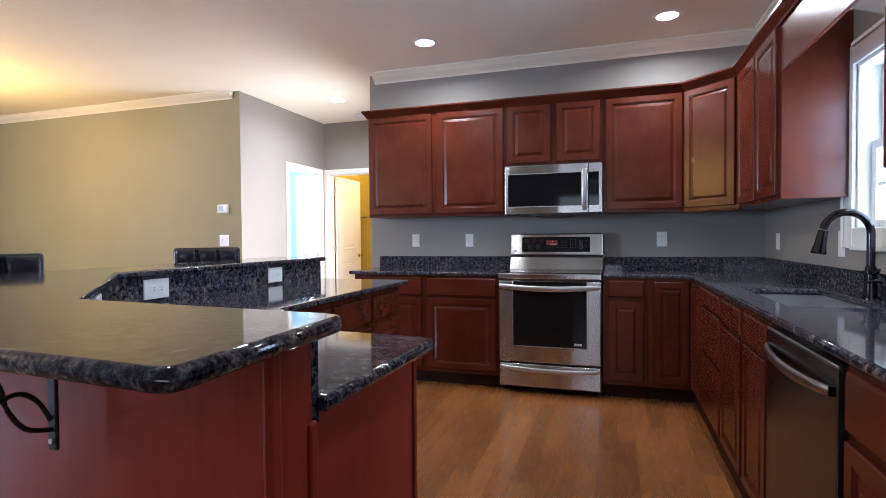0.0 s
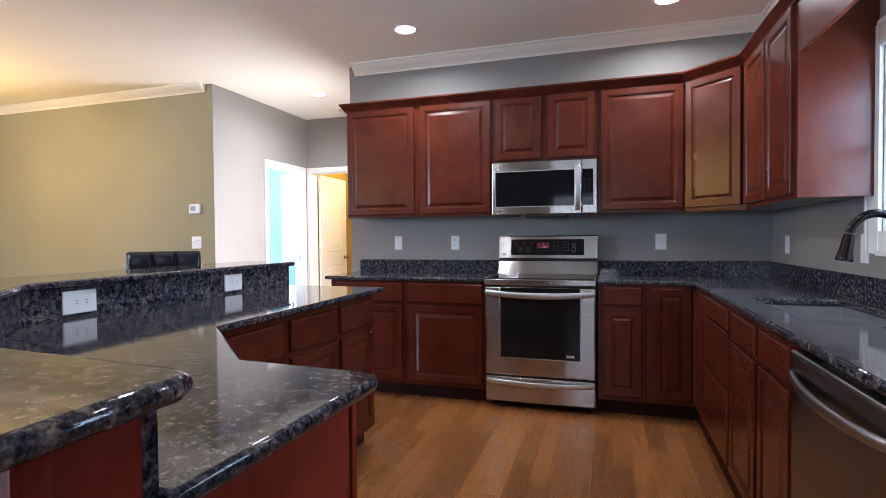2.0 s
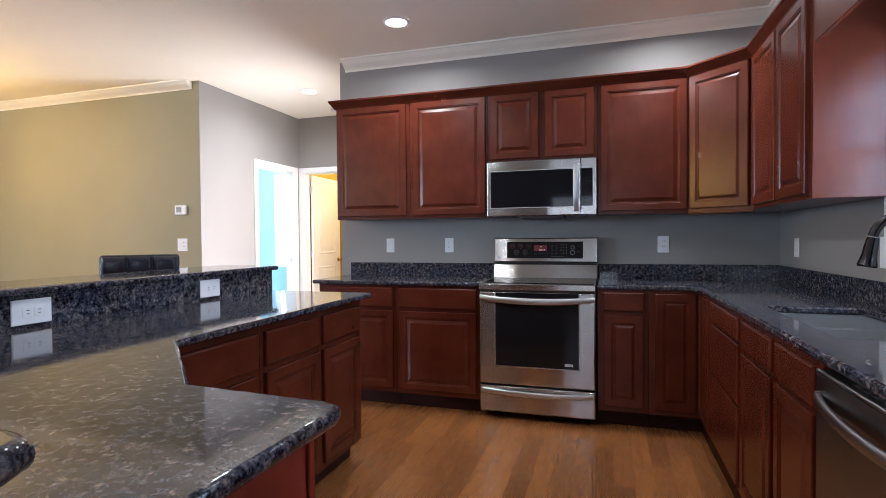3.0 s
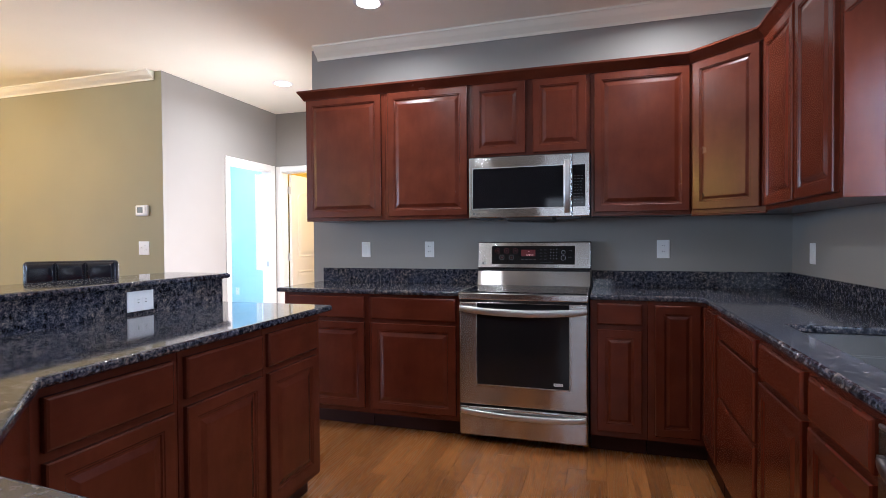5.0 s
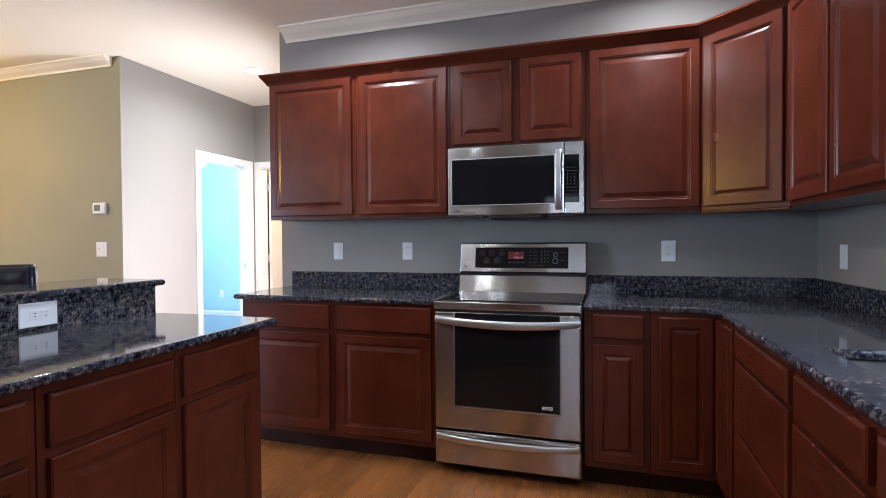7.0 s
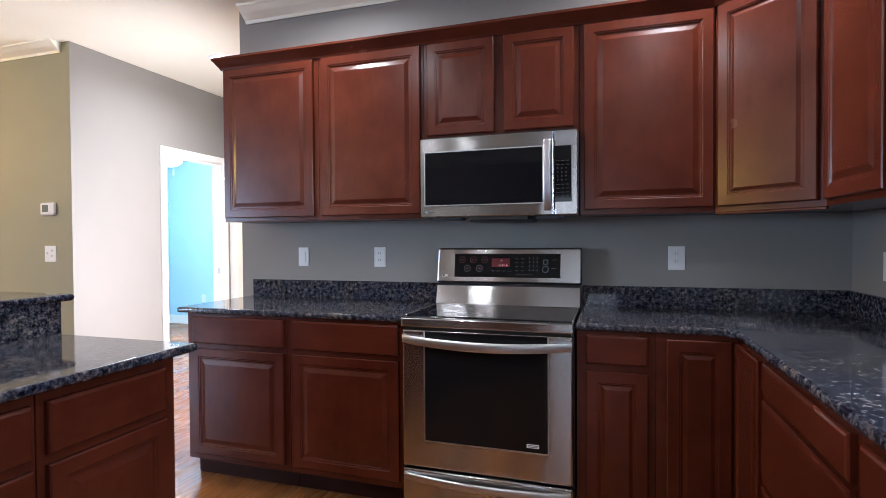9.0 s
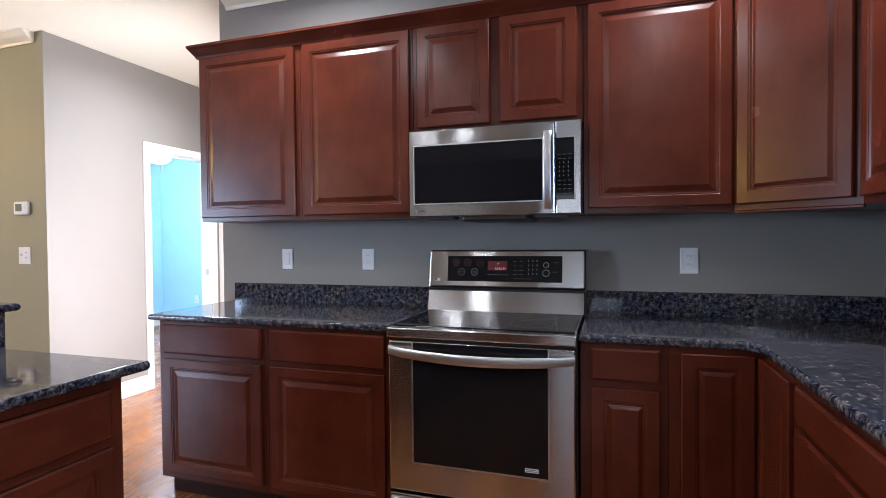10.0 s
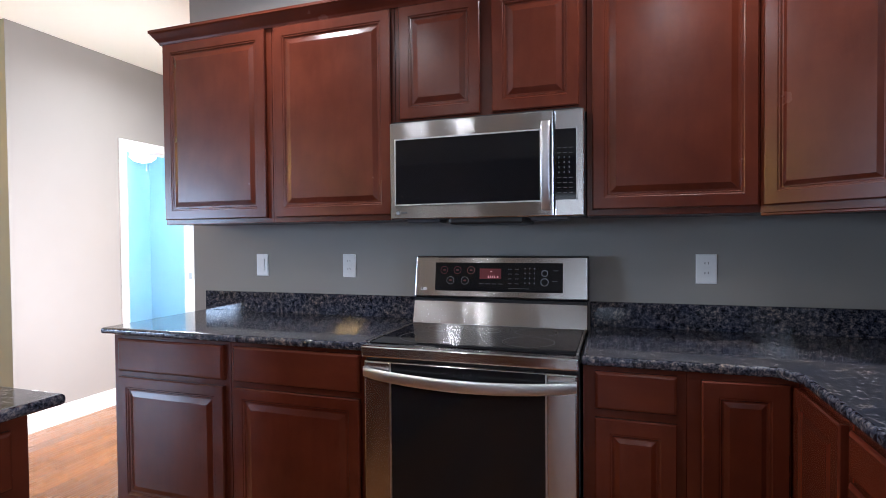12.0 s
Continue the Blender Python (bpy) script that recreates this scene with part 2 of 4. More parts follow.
# ---- mesh helpers ----


def ngon(bm, pts):
    return bm.faces.new([bm.verts.new(p) for p in pts])


def box(bm, x0, x1, y0, y1, z0, z1, bevel=0.0, seg=1):
    ret = bmesh.ops.create_cube(bm, size=1.0)
    vs = ret["verts"]
    for v in vs:
        v.co = ((x0 + x1) / 2 + v.co.x * (x1 - x0), (y0 + y1) / 2 + v.co.y * (y1 - y0), (z0 + z1) / 2 + v.co.z * (z1 - z0))
    if bevel:
        es = list({e for v in vs for e in v.link_edges})
        bmesh.ops.bevel(bm, geom=es, offset=bevel, segments=seg, profile=0.5, affect='EDGES')


def slab(bm, verts, faces, z0, z1, bevel=0.012, seg=3):
    """A flat slab from faces in plan that share vertices; its outer edges are rounded."""
    top = [bm.verts.new((x, y, z1)) for x, y in verts]
    low = [bm.verts.new((x, y, z0)) for x, y in verts]
    count = {}
    for f in faces:
        bm.faces.new([top[i] for i in f])
        bm.faces.new([low[i] for i in reversed(f)])
        for a, b in zip(f, f[1:] + f[:1]):
            count[(a, b)] = True
    for a, b in list(count):
        if (b, a) not in count:
            bm.faces.new([top[b], top[a], low[a], low[b]])
    bm.normal_update()
    if bevel:
        es = [e for e in bm.edges if len(e.link_faces) == 2 and e.calc_face_angle(0) > 0.5 and not (abs(e.verts[0].co.z - e.verts[1].co.z) > 1e-4)]
        bmesh.ops.bevel(bm, geom=es, offset=bevel, segments=seg, profile=0.5, affect='EDGES')


def rod(bm, pts, r, sides=10, radii=None):
    """A round tube along points."""
    pts = [Vector(p) for p in pts]
    rings = []
    up = Vector((0.013, 0.021, 1.0))
    for i, p in enumerate(pts):
        d = (pts[min(i + 1, len(pts) - 1)] - pts[max(i - 1, 0)]).normalized()
        ref = up if abs(d.z) < 0.95 else Vector((1, 0.02, 0))
        a = d.cross(ref).normalized()
        b = d.cross(a)
        rr = radii[i] if radii else r
        rings.append([bm.verts.new(p + rr * (a * math.cos(t) + b * math.sin(t))) for t in (2 * math.pi * k / sides for k in range(sides))])
    for r0, r1 in zip(rings, rings[1:]):
        for k in range(sides):
            bm.faces.new([r0[k], r0[(k + 1) % sides], r1[(k + 1) % sides], r1[k]])
    bm.faces.new(rings[0][::-1])
    bm.faces.new(rings[-1])


def disc(bm, x, y, z, r, h, sides=24, axis='z', r2=None):
    a = {'z': (0, 0, 1), 'y': (0, 1, 0), 'x': (1, 0, 0)}[axis]
    p = Vector((x, y, z))
    rod(bm, [p, p + Vector(a) * h], r, sides, [r, r if r2 is None else r2])


def sweep(bm, path, profile, closed_ends=True):
    """Moulding along a plan polyline; profile points are (out to the right of the path, z)."""
    path = [Vector(p) for p in path]
    rows = []
    for i, p in enumerate(path):
        d0 = (path[i] - path[i - 1]).normalized() if i else None
        d1 = (path[i + 1] - path[i]).normalized() if i + 1 < len(path) else None
        n0 = Vector((d0.y, -d0.x)) if d0 else None
        n1 = Vector((d1.y, -d1.x)) if d1 else None
        if n0 and n1:
            n = (n0 + n1).normalized()
            n = n / n.dot(n1)
        else:
            n = n0 or n1
        rows.append([bm.verts.new((p.x + n.x * o, p.y + n.y * o, z)) for o, z in profile])
    k = len(profile)
    for r0, r1 in zip(rows, rows[1:]):
        for i in range(k):
            bm.faces.new([r0[i], r0[(i + 1) % k], r1[(i + 1) % k], r1[i]])
    if closed_ends:
        bm.faces.new(rows[0][::-1])
        bm.faces.new(rows[-1])


def finish(bm, name, mat, smooth=False):
    bmesh.ops.recalc_face_normals(bm, faces=bm.faces)
    me = bpy.data.meshes.new(name)
    bm.to_mesh(me)
    bm.free()
    me.materials.append(mat)
    if smooth:
        for p in me.polygons:
            p.use_smooth = p.area < 0.01
        me.set_sharp_from_angle(angle=radians(40))
        wide = {k for p in me.polygons if p.area >= 0.01 for k in p.edge_keys}
        for e in me.edges:
            if e.key in wide:
                e.use_edge_sharp = True
    return me


def part(name, bm, mat, parent=None, label="", m=None, smooth=False):
    ob = new(name, finish(bm, name, mat, smooth))
    if parent:
        ob.parent = parent
    if m is not None:
        ob.matrix_basis = m
    if label:
        ob["label"] = label
    return ob


def boxes(*rows, bevel=0.0, seg=1):
    bm = bmesh.new()
    for r in rows:
        box(bm, *r, bevel=bevel, seg=seg)
    return bm


def thing(name, m, label, category, group=""):
    ob = new(name)
    ob.matrix_world = m
    ob.empty_display_size = 0.1
    return tagged(ob, label, category, group)


def structure(name, bm, mat, label, category, smooth=False):
    return tagged(part(name, bm, mat, smooth=smooth), label, category, kind="structure")


def wall_x(bm, x0, x1, y0, y1, z0, z1, holes=()):
    """A wall that runs along x, with holes (x0, x1, z0, z1) through it."""
    edge = x0
    for a, b, c, d in sorted(holes):
        box(bm, edge, a, y0, y1, z0, z1)
        if c > z0:
            box(bm, a, b, y0, y1, z0, c)
        if d < z1:
            box(bm, a, b, y0, y1, d, z1)
        edge = b
    box(bm, edge, x1, y0, y1, z0, z1)


def wall_y(bm, x0, x1, y0, y1, z0, z1, holes=()):
    """A wall that runs along y, with holes (y0, y1, z0, z1) through it."""
    edge = y0
    for a, b, c, d in sorted(holes):
        box(bm, x0, x1, edge, a, z0, z1)
        if c > z0:
            box(bm, x0, x1, a, b, z0, c)
        if d < z1:
            box(bm, x0, x1, a, b, d, z1)
        edge = b
    box(bm, x0, x1, edge, y1, z0, z1)


# ---- the large structure ----
WIN = (-2.44, -1.550, 1.215, 2.01)       # sink window opening: y, y, z, z
D1 = (0.857, 1.583, 0.0, 2.058)        # bedroom door: y, y, z, z
HW = (0.21, 0.87, 0.04, 1.95)          # hall side window: y, y, z, z
D2 = (-3.210, -2.45, 0.0, 2.058)       # bathroom door: x, x, z, z
bm = bmesh.new(); wall_x(bm, -1.76, R + 0.14, 0, 0.12, 0, CEIL)
structure("wall_north", bm, M_WALL, "greige painted kitchen wall behind the range", "wall")
bm = bmesh.new(); wall_y(bm, R, R + 0.14, -8.0, 0, 0, CEIL, [WIN])
structure("wall_east", bm, M_WALL, "greige painted wall with the sink window", "wall")
bm = bmesh.new(); wall_x(bm, -8.0, -3.27, 0, 0.12, 0, CEIL)
structure("wall_dining", bm, M_OLIVE, "olive-beige dining wall washed by warm lamp light", "wall")
bm = bmesh.new(); wall_y(bm, -3.39, -3.27, 0.12, 1.69, 0, CEIL, [D1])
structure("wall_hall_west", bm, M_WALL, "greige hall wall with a bedroom doorway", "wall")
structure("trim_wall_corner", boxes((-3.2698, -3.2665, 0.0005, 0.30, 0.0, CEIL - 0.0005)), M_WALL, "greige plaster skin at the wall corner", "wall corner")
bm = bmesh.new(); wall_x(bm, -3.39, -1.64, 1.69, 1.81, 0, CEIL, [D2])
structure("wall_hall_end", bm, M_WALL, "greige hall end wall with a bathroom doorway", "wall")
bm = bmesh.new(); wall_y(bm, -1.76, -1.64, 0.12, 1.69, 0, CEIL, [HW])
structure("wall_hall_east", bm, M_WALL, "greige hall wall behind the kitchen", "wall")
bm = bmesh.new(); wall_x(bm, -8.0, R, -8.14, -8.0, 0, CEIL, [(-0.7, 0.7, 0.95, 2.1)])
structure("wall_south", bm, M_WALL, "greige painted rear wall", "wall")
bm = bmesh.new(); wall_y(bm, -8.14, -8.0, -8.0, 0.12, 0, CEIL, [(-7.2, -5.2, 1.0, 2.25)])
structure("wall_west", bm, M_OLIVE, "olive-beige dining room end wall", "wall")
bm = bmesh.new()
wall_y(bm, -6.12, -6.0, 0.12, 3.7, 0, CEIL)
wall_x(bm, -6.0, -3.39, 3.57, 3.7, 0, CEIL, [(-4.86, -3.90, 0.85, 2.22)])
wall_y(bm, -3.51, -3.392, 1.81, 3.57, 0, CEIL)
structure("wall_bedroom", bm, M_BLUE, "sky blue painted bedroom walls", "wall")
bm = bmesh.new(); box(bm, -6.0, -3.392, 0.122, 0.14, 0, CEIL)
structure("wall_bedroom_south", bm, M_BLUE, "sky blue painted bedroom wall", "wall")
bm = bmesh.new()
wall_y(bm, -3.388, -3.30, 1.81, 2.87, 0, CEIL)
wall_x(bm, -3.30, -1.64, 2.75, 2.87, 0, CEIL)
wall_y(bm, -1.64, -1.52, 1.69, 2.87, 0, CEIL)
structure("wall_bathroom", bm, M_GOLD, "mustard yellow bathroom walls", "wall")
bm = boxes((-8.14, R + 0.14, -8.14, 4.2, CEIL, CEIL + 0.1))
structure("ceiling", bm, M_CEIL, "smooth cream painted ceiling", "ceiling")
ground = structure("ground", boxes((-60, 60, -60, 60, -0.30, -0.20)), M_YARD, "pale hazy yard outside the windows", "ground")

CROWN = [(0.0, CEIL), (0.0, 2.654), (0.012, 2.650), (0.020, 2.668), (0.060, 2.698), (0.088, 2.728), (0.098, 2.731), (0.102, CEIL)]
bm = bmesh.new(); sweep(bm, [(-1.70, -0.001), (R - 0.001, -0.001), (R - 0.001, -8.0)], CROWN)
structure("trim_crown_kitchen", bm, M_CROWN, "cream painted crown moulding under the kitchen ceiling", "crown moulding")
CROWN2 = [(o * 0.85, CEIL - (CEIL - z) * 0.84) for o, z in CROWN]
bm = bmesh.new(); sweep(bm, [(-8.0, -0.001), (-3.345, -0.001)], CROWN2)
structure("trim_crown_dining", bm, M_CROWN, "cream painted crown moulding on the dining wall", "crown moulding")


def base_run(name, path):
    bm = bmesh.new()
    sweep(bm, path, [(0, 0.0), (0, 0.13), (0.006, 0.128), (0.012, 0.11), (0.014, 0.0)])
    structure(name, bm, M_TRIM, "white painted baseboard", "baseboard")


base_run("baseboard_hall_west", [(-3.269, 0.0), (-3.269, 0.81)])
base_run("baseboard_dining", [(-8.0, -0.001), (-3.27, -0.001)])
base_run("baseboard_bedroom", [(-5.999, 0.14), (-5.999, 3.569), (-3.51, 3.569)])

# door casings and frames
CAS = 0.057


def casing(name, along, at, a, b, top, out, label):
    """White door trim with jambs; along 'x' or 'y', on the plane at, out = +1 or -1 towards the hall."""
    root = tagged(new(name), label, "door frame", kind="structure")
    t = 0.016 * out
    depth = -0.12 * out
    lo, hi = sorted((at, at + t))
    dlo, dhi = sorted((at - 0.001 * out, at + depth))
    rows = {"jamb_left": (a, a + 0.018, dlo, dhi, 0, top), "jamb_right": (b - 0.018, b, dlo, dhi, 0, top), "jamb_head": (a + 0.018, b - 0.018, dlo, dhi, top - 0.018, top),
            "casing_left": (a - CAS, a + 0.006, lo, hi, 0, top + CAS), "casing_right": (b - 0.006, b + CAS, lo, hi, 0, top + CAS), "casing_head": (a + 0.006, b - 0.006, lo, hi, top - 0.006, top + CAS)}
    for key, (u0, u1, v0, v1, z0, z1) in rows.items():
        r = (u0, u1, v0, v1, z0, z1) if along == 'x' else (v0, v1, u0, u1, z0, z1)
        part(key, boxes(r, bevel=0.003), M_TRIM, root)
    return root


frame_1 = casing("door_frame_1", 'y', -3.27, D1[0], D1[1], D1[3], 1, "white door casing round the bedroom doorway")
part("strike_plate", boxes((-3.33, -3.30, D1[1] - 0.021, D1[1] - 0.017, 0.93, 0.99)), M_NICKEL, frame_1, "nickel strike plate")
casing("door_frame_2", 'x', 1.69, D2[0], D2[1], D2[3], -1, "white door casing round the bathroom doorway")

# interior door leaf, standing open into the bathroom
leaf = tagged(new("door_1"), "cream two-panel interior door standing open into the bathroom", "door", kind="structure")
leaf.matrix_world = pose(D2[0] + 0.043, 1.818, 0, 0, 0, 91)
part("door_slab", boxes((0.0, 0.72, -0.0175, 0.0175, 0.012, 2.036), bevel=0.003), M_DOOR, leaf)
for side in (-1, 1):
    for z0, z1, arch in ((0.22, 0.86, False), (1.02, 1.86, True)):
        bm = bmesh.new()
        out = [(0.13, z0), (0.59, z0)]
        out += [(0.36 + 0.23 * math.cos(a), z1 - 0.10 + 0.10 * math.sin(a)) for a in np.linspace(0, math.pi, 13)] if arch else [(0.59, z1), (0.13, z1)]
        cx, cz = 0.36, (z0 + z1) / 2
        rings = []
        for k, d in ((1.0, 0.0175), (0.96, 0.0240), (0.90, 0.0185), (0.80, 0.0235)):
            s = [(cx + (u - cx) * (1 - (1 - k) * 1.6), cz + (w - cz) * k) for u, w in out]
            rings.append([bm.verts.new((u, side * d, w)) for u, w in s])
        for r0, r1 in zip(rings, rings[1:]):
            for i in range(len(r0)):
                bm.faces.new([r0[i], r0[(i + 1) % len(r0)], r1[(i + 1) % len(r0)], r1[i]])
        bm.faces.new(rings[-1])
        part("panel", bm, M_DOOR, leaf)
for side in (-1, 1):
    bm = bmesh.new()
    rod(bm, [(0.655, side * 0.017, 0.93), (0.655, side * 0.030, 0.93), (0.655, side * 0.045, 0.93), (0.655, side * 0.062, 0.93), (0.655, side * 0.074, 0.93)], 0.02, 14, [0.028, 0.012, 0.020, 0.026, 0.012])
    part("door_knob", bm, M_BRASS, leaf, "round brass door knob", smooth=True)
for z in (0.22, 1.034, 1.842):
    part("hinge", boxes((-0.018, 0.002, -0.006, 0.024, z - 0.045, z + 0.045), bevel=0.003), M_NICKEL, leaf, "satin nickel hinge")

# bedroom ceiling fan with a lit globe
M_GLOBE = glow("lit_globe", (1.0, 0.97, 0.92), 22.0)
fan = thing("ceiling_fan", pose(-4.47, 2.10, CEIL), "white bedroom ceiling fan with a lit globe and pull chain", "ceiling fan")
bm = bmesh.new(); rod(bm, [(0, 0, -0.001), (0, 0, -0.05), (0, 0, -0.06), (0, 0, -0.29), (0, 0, -0.30), (0, 0, -0.42), (0, 0, -0.45)], 0.05, 18, [0.07, 0.06, 0.015, 0.015, 0.10, 0.11, 0.06])
part("motor", bm, M_TRIM, fan, smooth=True)
for i in range(5):
    bm = boxes((0.13, 0.62, -0.065, 0.065, -0.365, -0.357), bevel=0.003)
    part("blade", bm, M_TRIM, fan, m=pose(0, 0, 0, 0, 0, 72 * i + 20))
bm = bmesh.new(); rod(bm, [(0, 0, -0.451), (0, 0, -0.48), (0, 0, -0.53), (0, 0, -0.57), (0, 0, -0.585)], 0.1, 20, [0.07, 0.12, 0.13, 0.08, 0.02])
part("globe", bm, M_GLOBE, fan, "glowing white glass globe", smooth=True)
bm = bmesh.new(); rod(bm, [(0.05, 0, -0.45), (0.052, 0, -0.68)], 0.004, 6)
part("pull_chain", bm, M_NICKEL, fan)

# towel bar on the bathroom wall
bar = thing("towel_bar", pose(-2.98, 2.75, 1.505), "dark metal towel bar on the mustard bathroom wall", "towel bar")
bm = bmesh.new(); rod(bm, [(-0.25, -0.07, 0), (0.25, -0.07, 0)], 0.009)
part("rail", bm, M_NICKEL, bar, smooth=True)
for s in (-0.24, 0.24):
    bm = bmesh.new(); rod(bm, [(s, 0, 0), (s, -0.075, 0)], 0.012)
    part("bracket", bm, M_NICKEL, bar, smooth=True)

# ---- windows ----


def window(name, along, at, a, b, z0, z1, out, label, sash_rows=(2, 2)):
    """A double-hung window in its opening; at is the room-side plane, out = direction to outdoors (+1 or -1)."""
    root = tagged(new(name), label, "window", kind="structure")

    def pc(nm, u0, u1, d0, d1, w0, w1, mat=M_TRIM, par=root, bev=0.003):
        lo, hi = sorted((at + d0 * out, at + d1 * out))
        r = (u0, u1, lo, hi, w0, w1) if along == 'x' else (lo, hi, u0, u1, w0, w1)
        return part(nm, boxes(r, bevel=bev), mat, par)

    c = 0.095
    for nm, r in {"casing_left": (a - c, a + 0.004, z0 - c, z1 + c), "casing_right": (b - 0.004, b + c, z0 - c, z1 + c), "casing_head": (a + 0.004, b - 0.004, z1 - 0.004, z1 + c)}.items():
        pc(nm, r[0], r[1], -0.018, 0.0, r[2], r[3])
        inner = {"casing_left": (r[0] - 0.008, r[0] + 0.014), "casing_right": (r[1] - 0.014, r[1] + 0.008), "casing_head": (r[0], r[1])}[nm]
        pc(nm + "_bead", inner[0], inner[1], -0.028, -0.0185, r[2] if nm != "casing_head" else r[3] - 0.014, r[3] + 0.008)
    pc("casing_foot", a + 0.004, b - 0.004, -0.018, 0.0, z0 - c, z0 + 0.004)
    pc("casing_foot_bead", a, b, -0.028, -0.0185, z0 - c - 0.008, z0 - c + 0.014)
    pc("window_sill", a, b, 0.001, 0.13, z0 - 0.012, z0)
    for nm, r in {"jamb_left": (a, a + 0.02, z0, z1), "jamb_right": (b - 0.02, b, z0, z1), "jamb_head": (a + 0.02, b - 0.02, z1 - 0.02, z1)}.items():
        pc(nm, r[0], r[1], 0.001, 0.13, r[2], r[3])
    zm = z0 + (z1 - z0) * 0.5
    for nm, lo, hi, d in (("lower_sash", z0, zm + 0.02, 0.055), ("upper_sash", zm - 0.02, z1 - 0.02, 0.092)):
        u0, u1, f = a + 0.02, b - 0.02, 0.042
        sash = pc(nm, u0, u0 + f, d, d + 0.034, lo, hi)
        pc("stile", u1 - f, u1, d, d + 0.034, lo, hi, par=sash)
        pc("rail", u0 + f, u1 - f, d, d + 0.034, lo, lo + f, par=sash)
        pc("rail", u0 + f, u1 - f, d, d + 0.034, hi - f, hi, par=sash)
        wm = (lo + hi) / 2
        for i in (1, 2):
            x = u0 + f + (u1 - u0 - 2 * f) * i / 3
            pc("muntin", x - 0.008, x + 0.008, d + 0.008, d + 0.026, lo + f, hi - f, par=sash, bev=0.0)
        pc("muntin", u0 + f, u1 - f, d + 0.010, d + 0.024, wm - 0.008, wm + 0.008, par=sash, bev=0.0)
        g = pc("pane", u0 + f, u1 - f, d + 0.015, d + 0.019, lo + f, hi - f, M_GLASS, sash, 0.0)
        g.visible_shadow = False
    return root


window("window_1", 'y', R, WIN[0], WIN[1], WIN[2], WIN[3], 1, "white double-hung window over the kitchen sink")
window("window_2", 'x', 3.57, -4.86, -3.90, 0.85, 2.22, 1, "white bedroom window full of daylight")
hw = tagged(new("window_4"), "tall narrow white hall window full of daylight", "window", kind="structure")
for r in ((HW[0] + 0.001, HW[0] + 0.03, HW[2], HW[3]), (HW[1] - 0.03, HW[1] - 0.001, HW[2], HW[3]), (HW[0] + 0.03, HW[1] - 0.03, HW[3] - 0.03, HW[3] - 0.001), (HW[0] + 0.03, HW[1] - 0.03, HW[2] + 0.001, HW[2] + 0.03)):
    part("window_frame", boxes((-1.73, -1.68, *r)), M_TRIM, hw)
gd = tagged(new("window_3"), "wide white dining window full of daylight", "window", kind="structure")
for i in range(4):
    y = -7.2 + 2.0 * i / 3
    part("window_stile", boxes((-8.10, -8.04, y - 0.05, y + 0.05, 1.0, 2.25), bevel=0.004), M_TRIM, gd)
for z in (1.0, 2.16):
    part("window_rail", boxes((-8.095, -8.045, -7.2, -5.2, z, z + 0.09), bevel=0.004), M_TRIM, gd)
bw = tagged(new("window_5"), "white rear window full of daylight", "window", kind="structure")
for x in (-0.66, 0.0, 0.66):
    part("window_stile", boxes((x - 0.04, x + 0.04, -8.10, -8.04, 0.95, 2.10), bevel=0.004), M_TRIM, bw)
for z in (0.95, 1.49, 2.03):
    part("window_rail", boxes((-0.70, 0.70, -8.095, -8.045, z, z + 0.07), bevel=0.004), M_TRIM, bw)

# ---- cabinets ----


def ring_panel(bm, x0, x1, z0, z1, rings, y=0.0):
    """A panel facing -y built from nested rectangles (inset, height proud of y)."""
    loops = []
    for inset, proud in rings:
        loops.append([bm.verts.new(p) for p in ((x0 + inset, y - proud, z0 + inset), (x1 - inset, y - proud, z0 + inset), (x1 - inset, y - proud, z1 - inset), (x0 + inset, y - proud, z1 - inset))])
    bm.faces.new(loops[0][::-1])
    for a, b in zip(loops, loops[1:]):
        for i in range(4):
            bm.faces.new([a[i], a[(i + 1) % 4], b[(i + 1) % 4], b[i]])
    bm.faces.new(loops[-1])


T = 0.020
DOOR_RINGS = [(0, 0), (0, T - 0.004), (0.004, T), (0.043, T), (0.046, T - 0.003), (0.051, T - 0.003), (0.055, T - 0.008), (0.062, T - 0.008), (0.084, T - 0.001), (0.087, T - 0.001)]
NARROW_RINGS = [(0, 0), (0, T - 0.004), (0.004, T), (0.045, T), (0.048, T - 0.003), (0.052, T - 0.003), (0.056, T - 0.008), (0.060, T - 0.008), (0.074, T - 0.001), (0.077, T - 0.001)]
DRAWER_RINGS = [(0, 0), (0, T - 0.007), (0.003, T - 0.003), (0.009, T)]


def front(kind, x0, x1, z0, z1, y, parent):
    bm = bmesh.new()
    if kind == "door":
        ring_panel(bm, x0, x1, z0, z1, DOOR_RINGS if x1 - x0 > 0.30 else NARROW_RINGS, y)
        return part("door", bm, M_CHERRY, parent)
    ring_panel(bm, x0, x1, z0, z1, DRAWER_RINGS, y)
    return part("drawer_front", bm, M_CHERRY_H, parent)


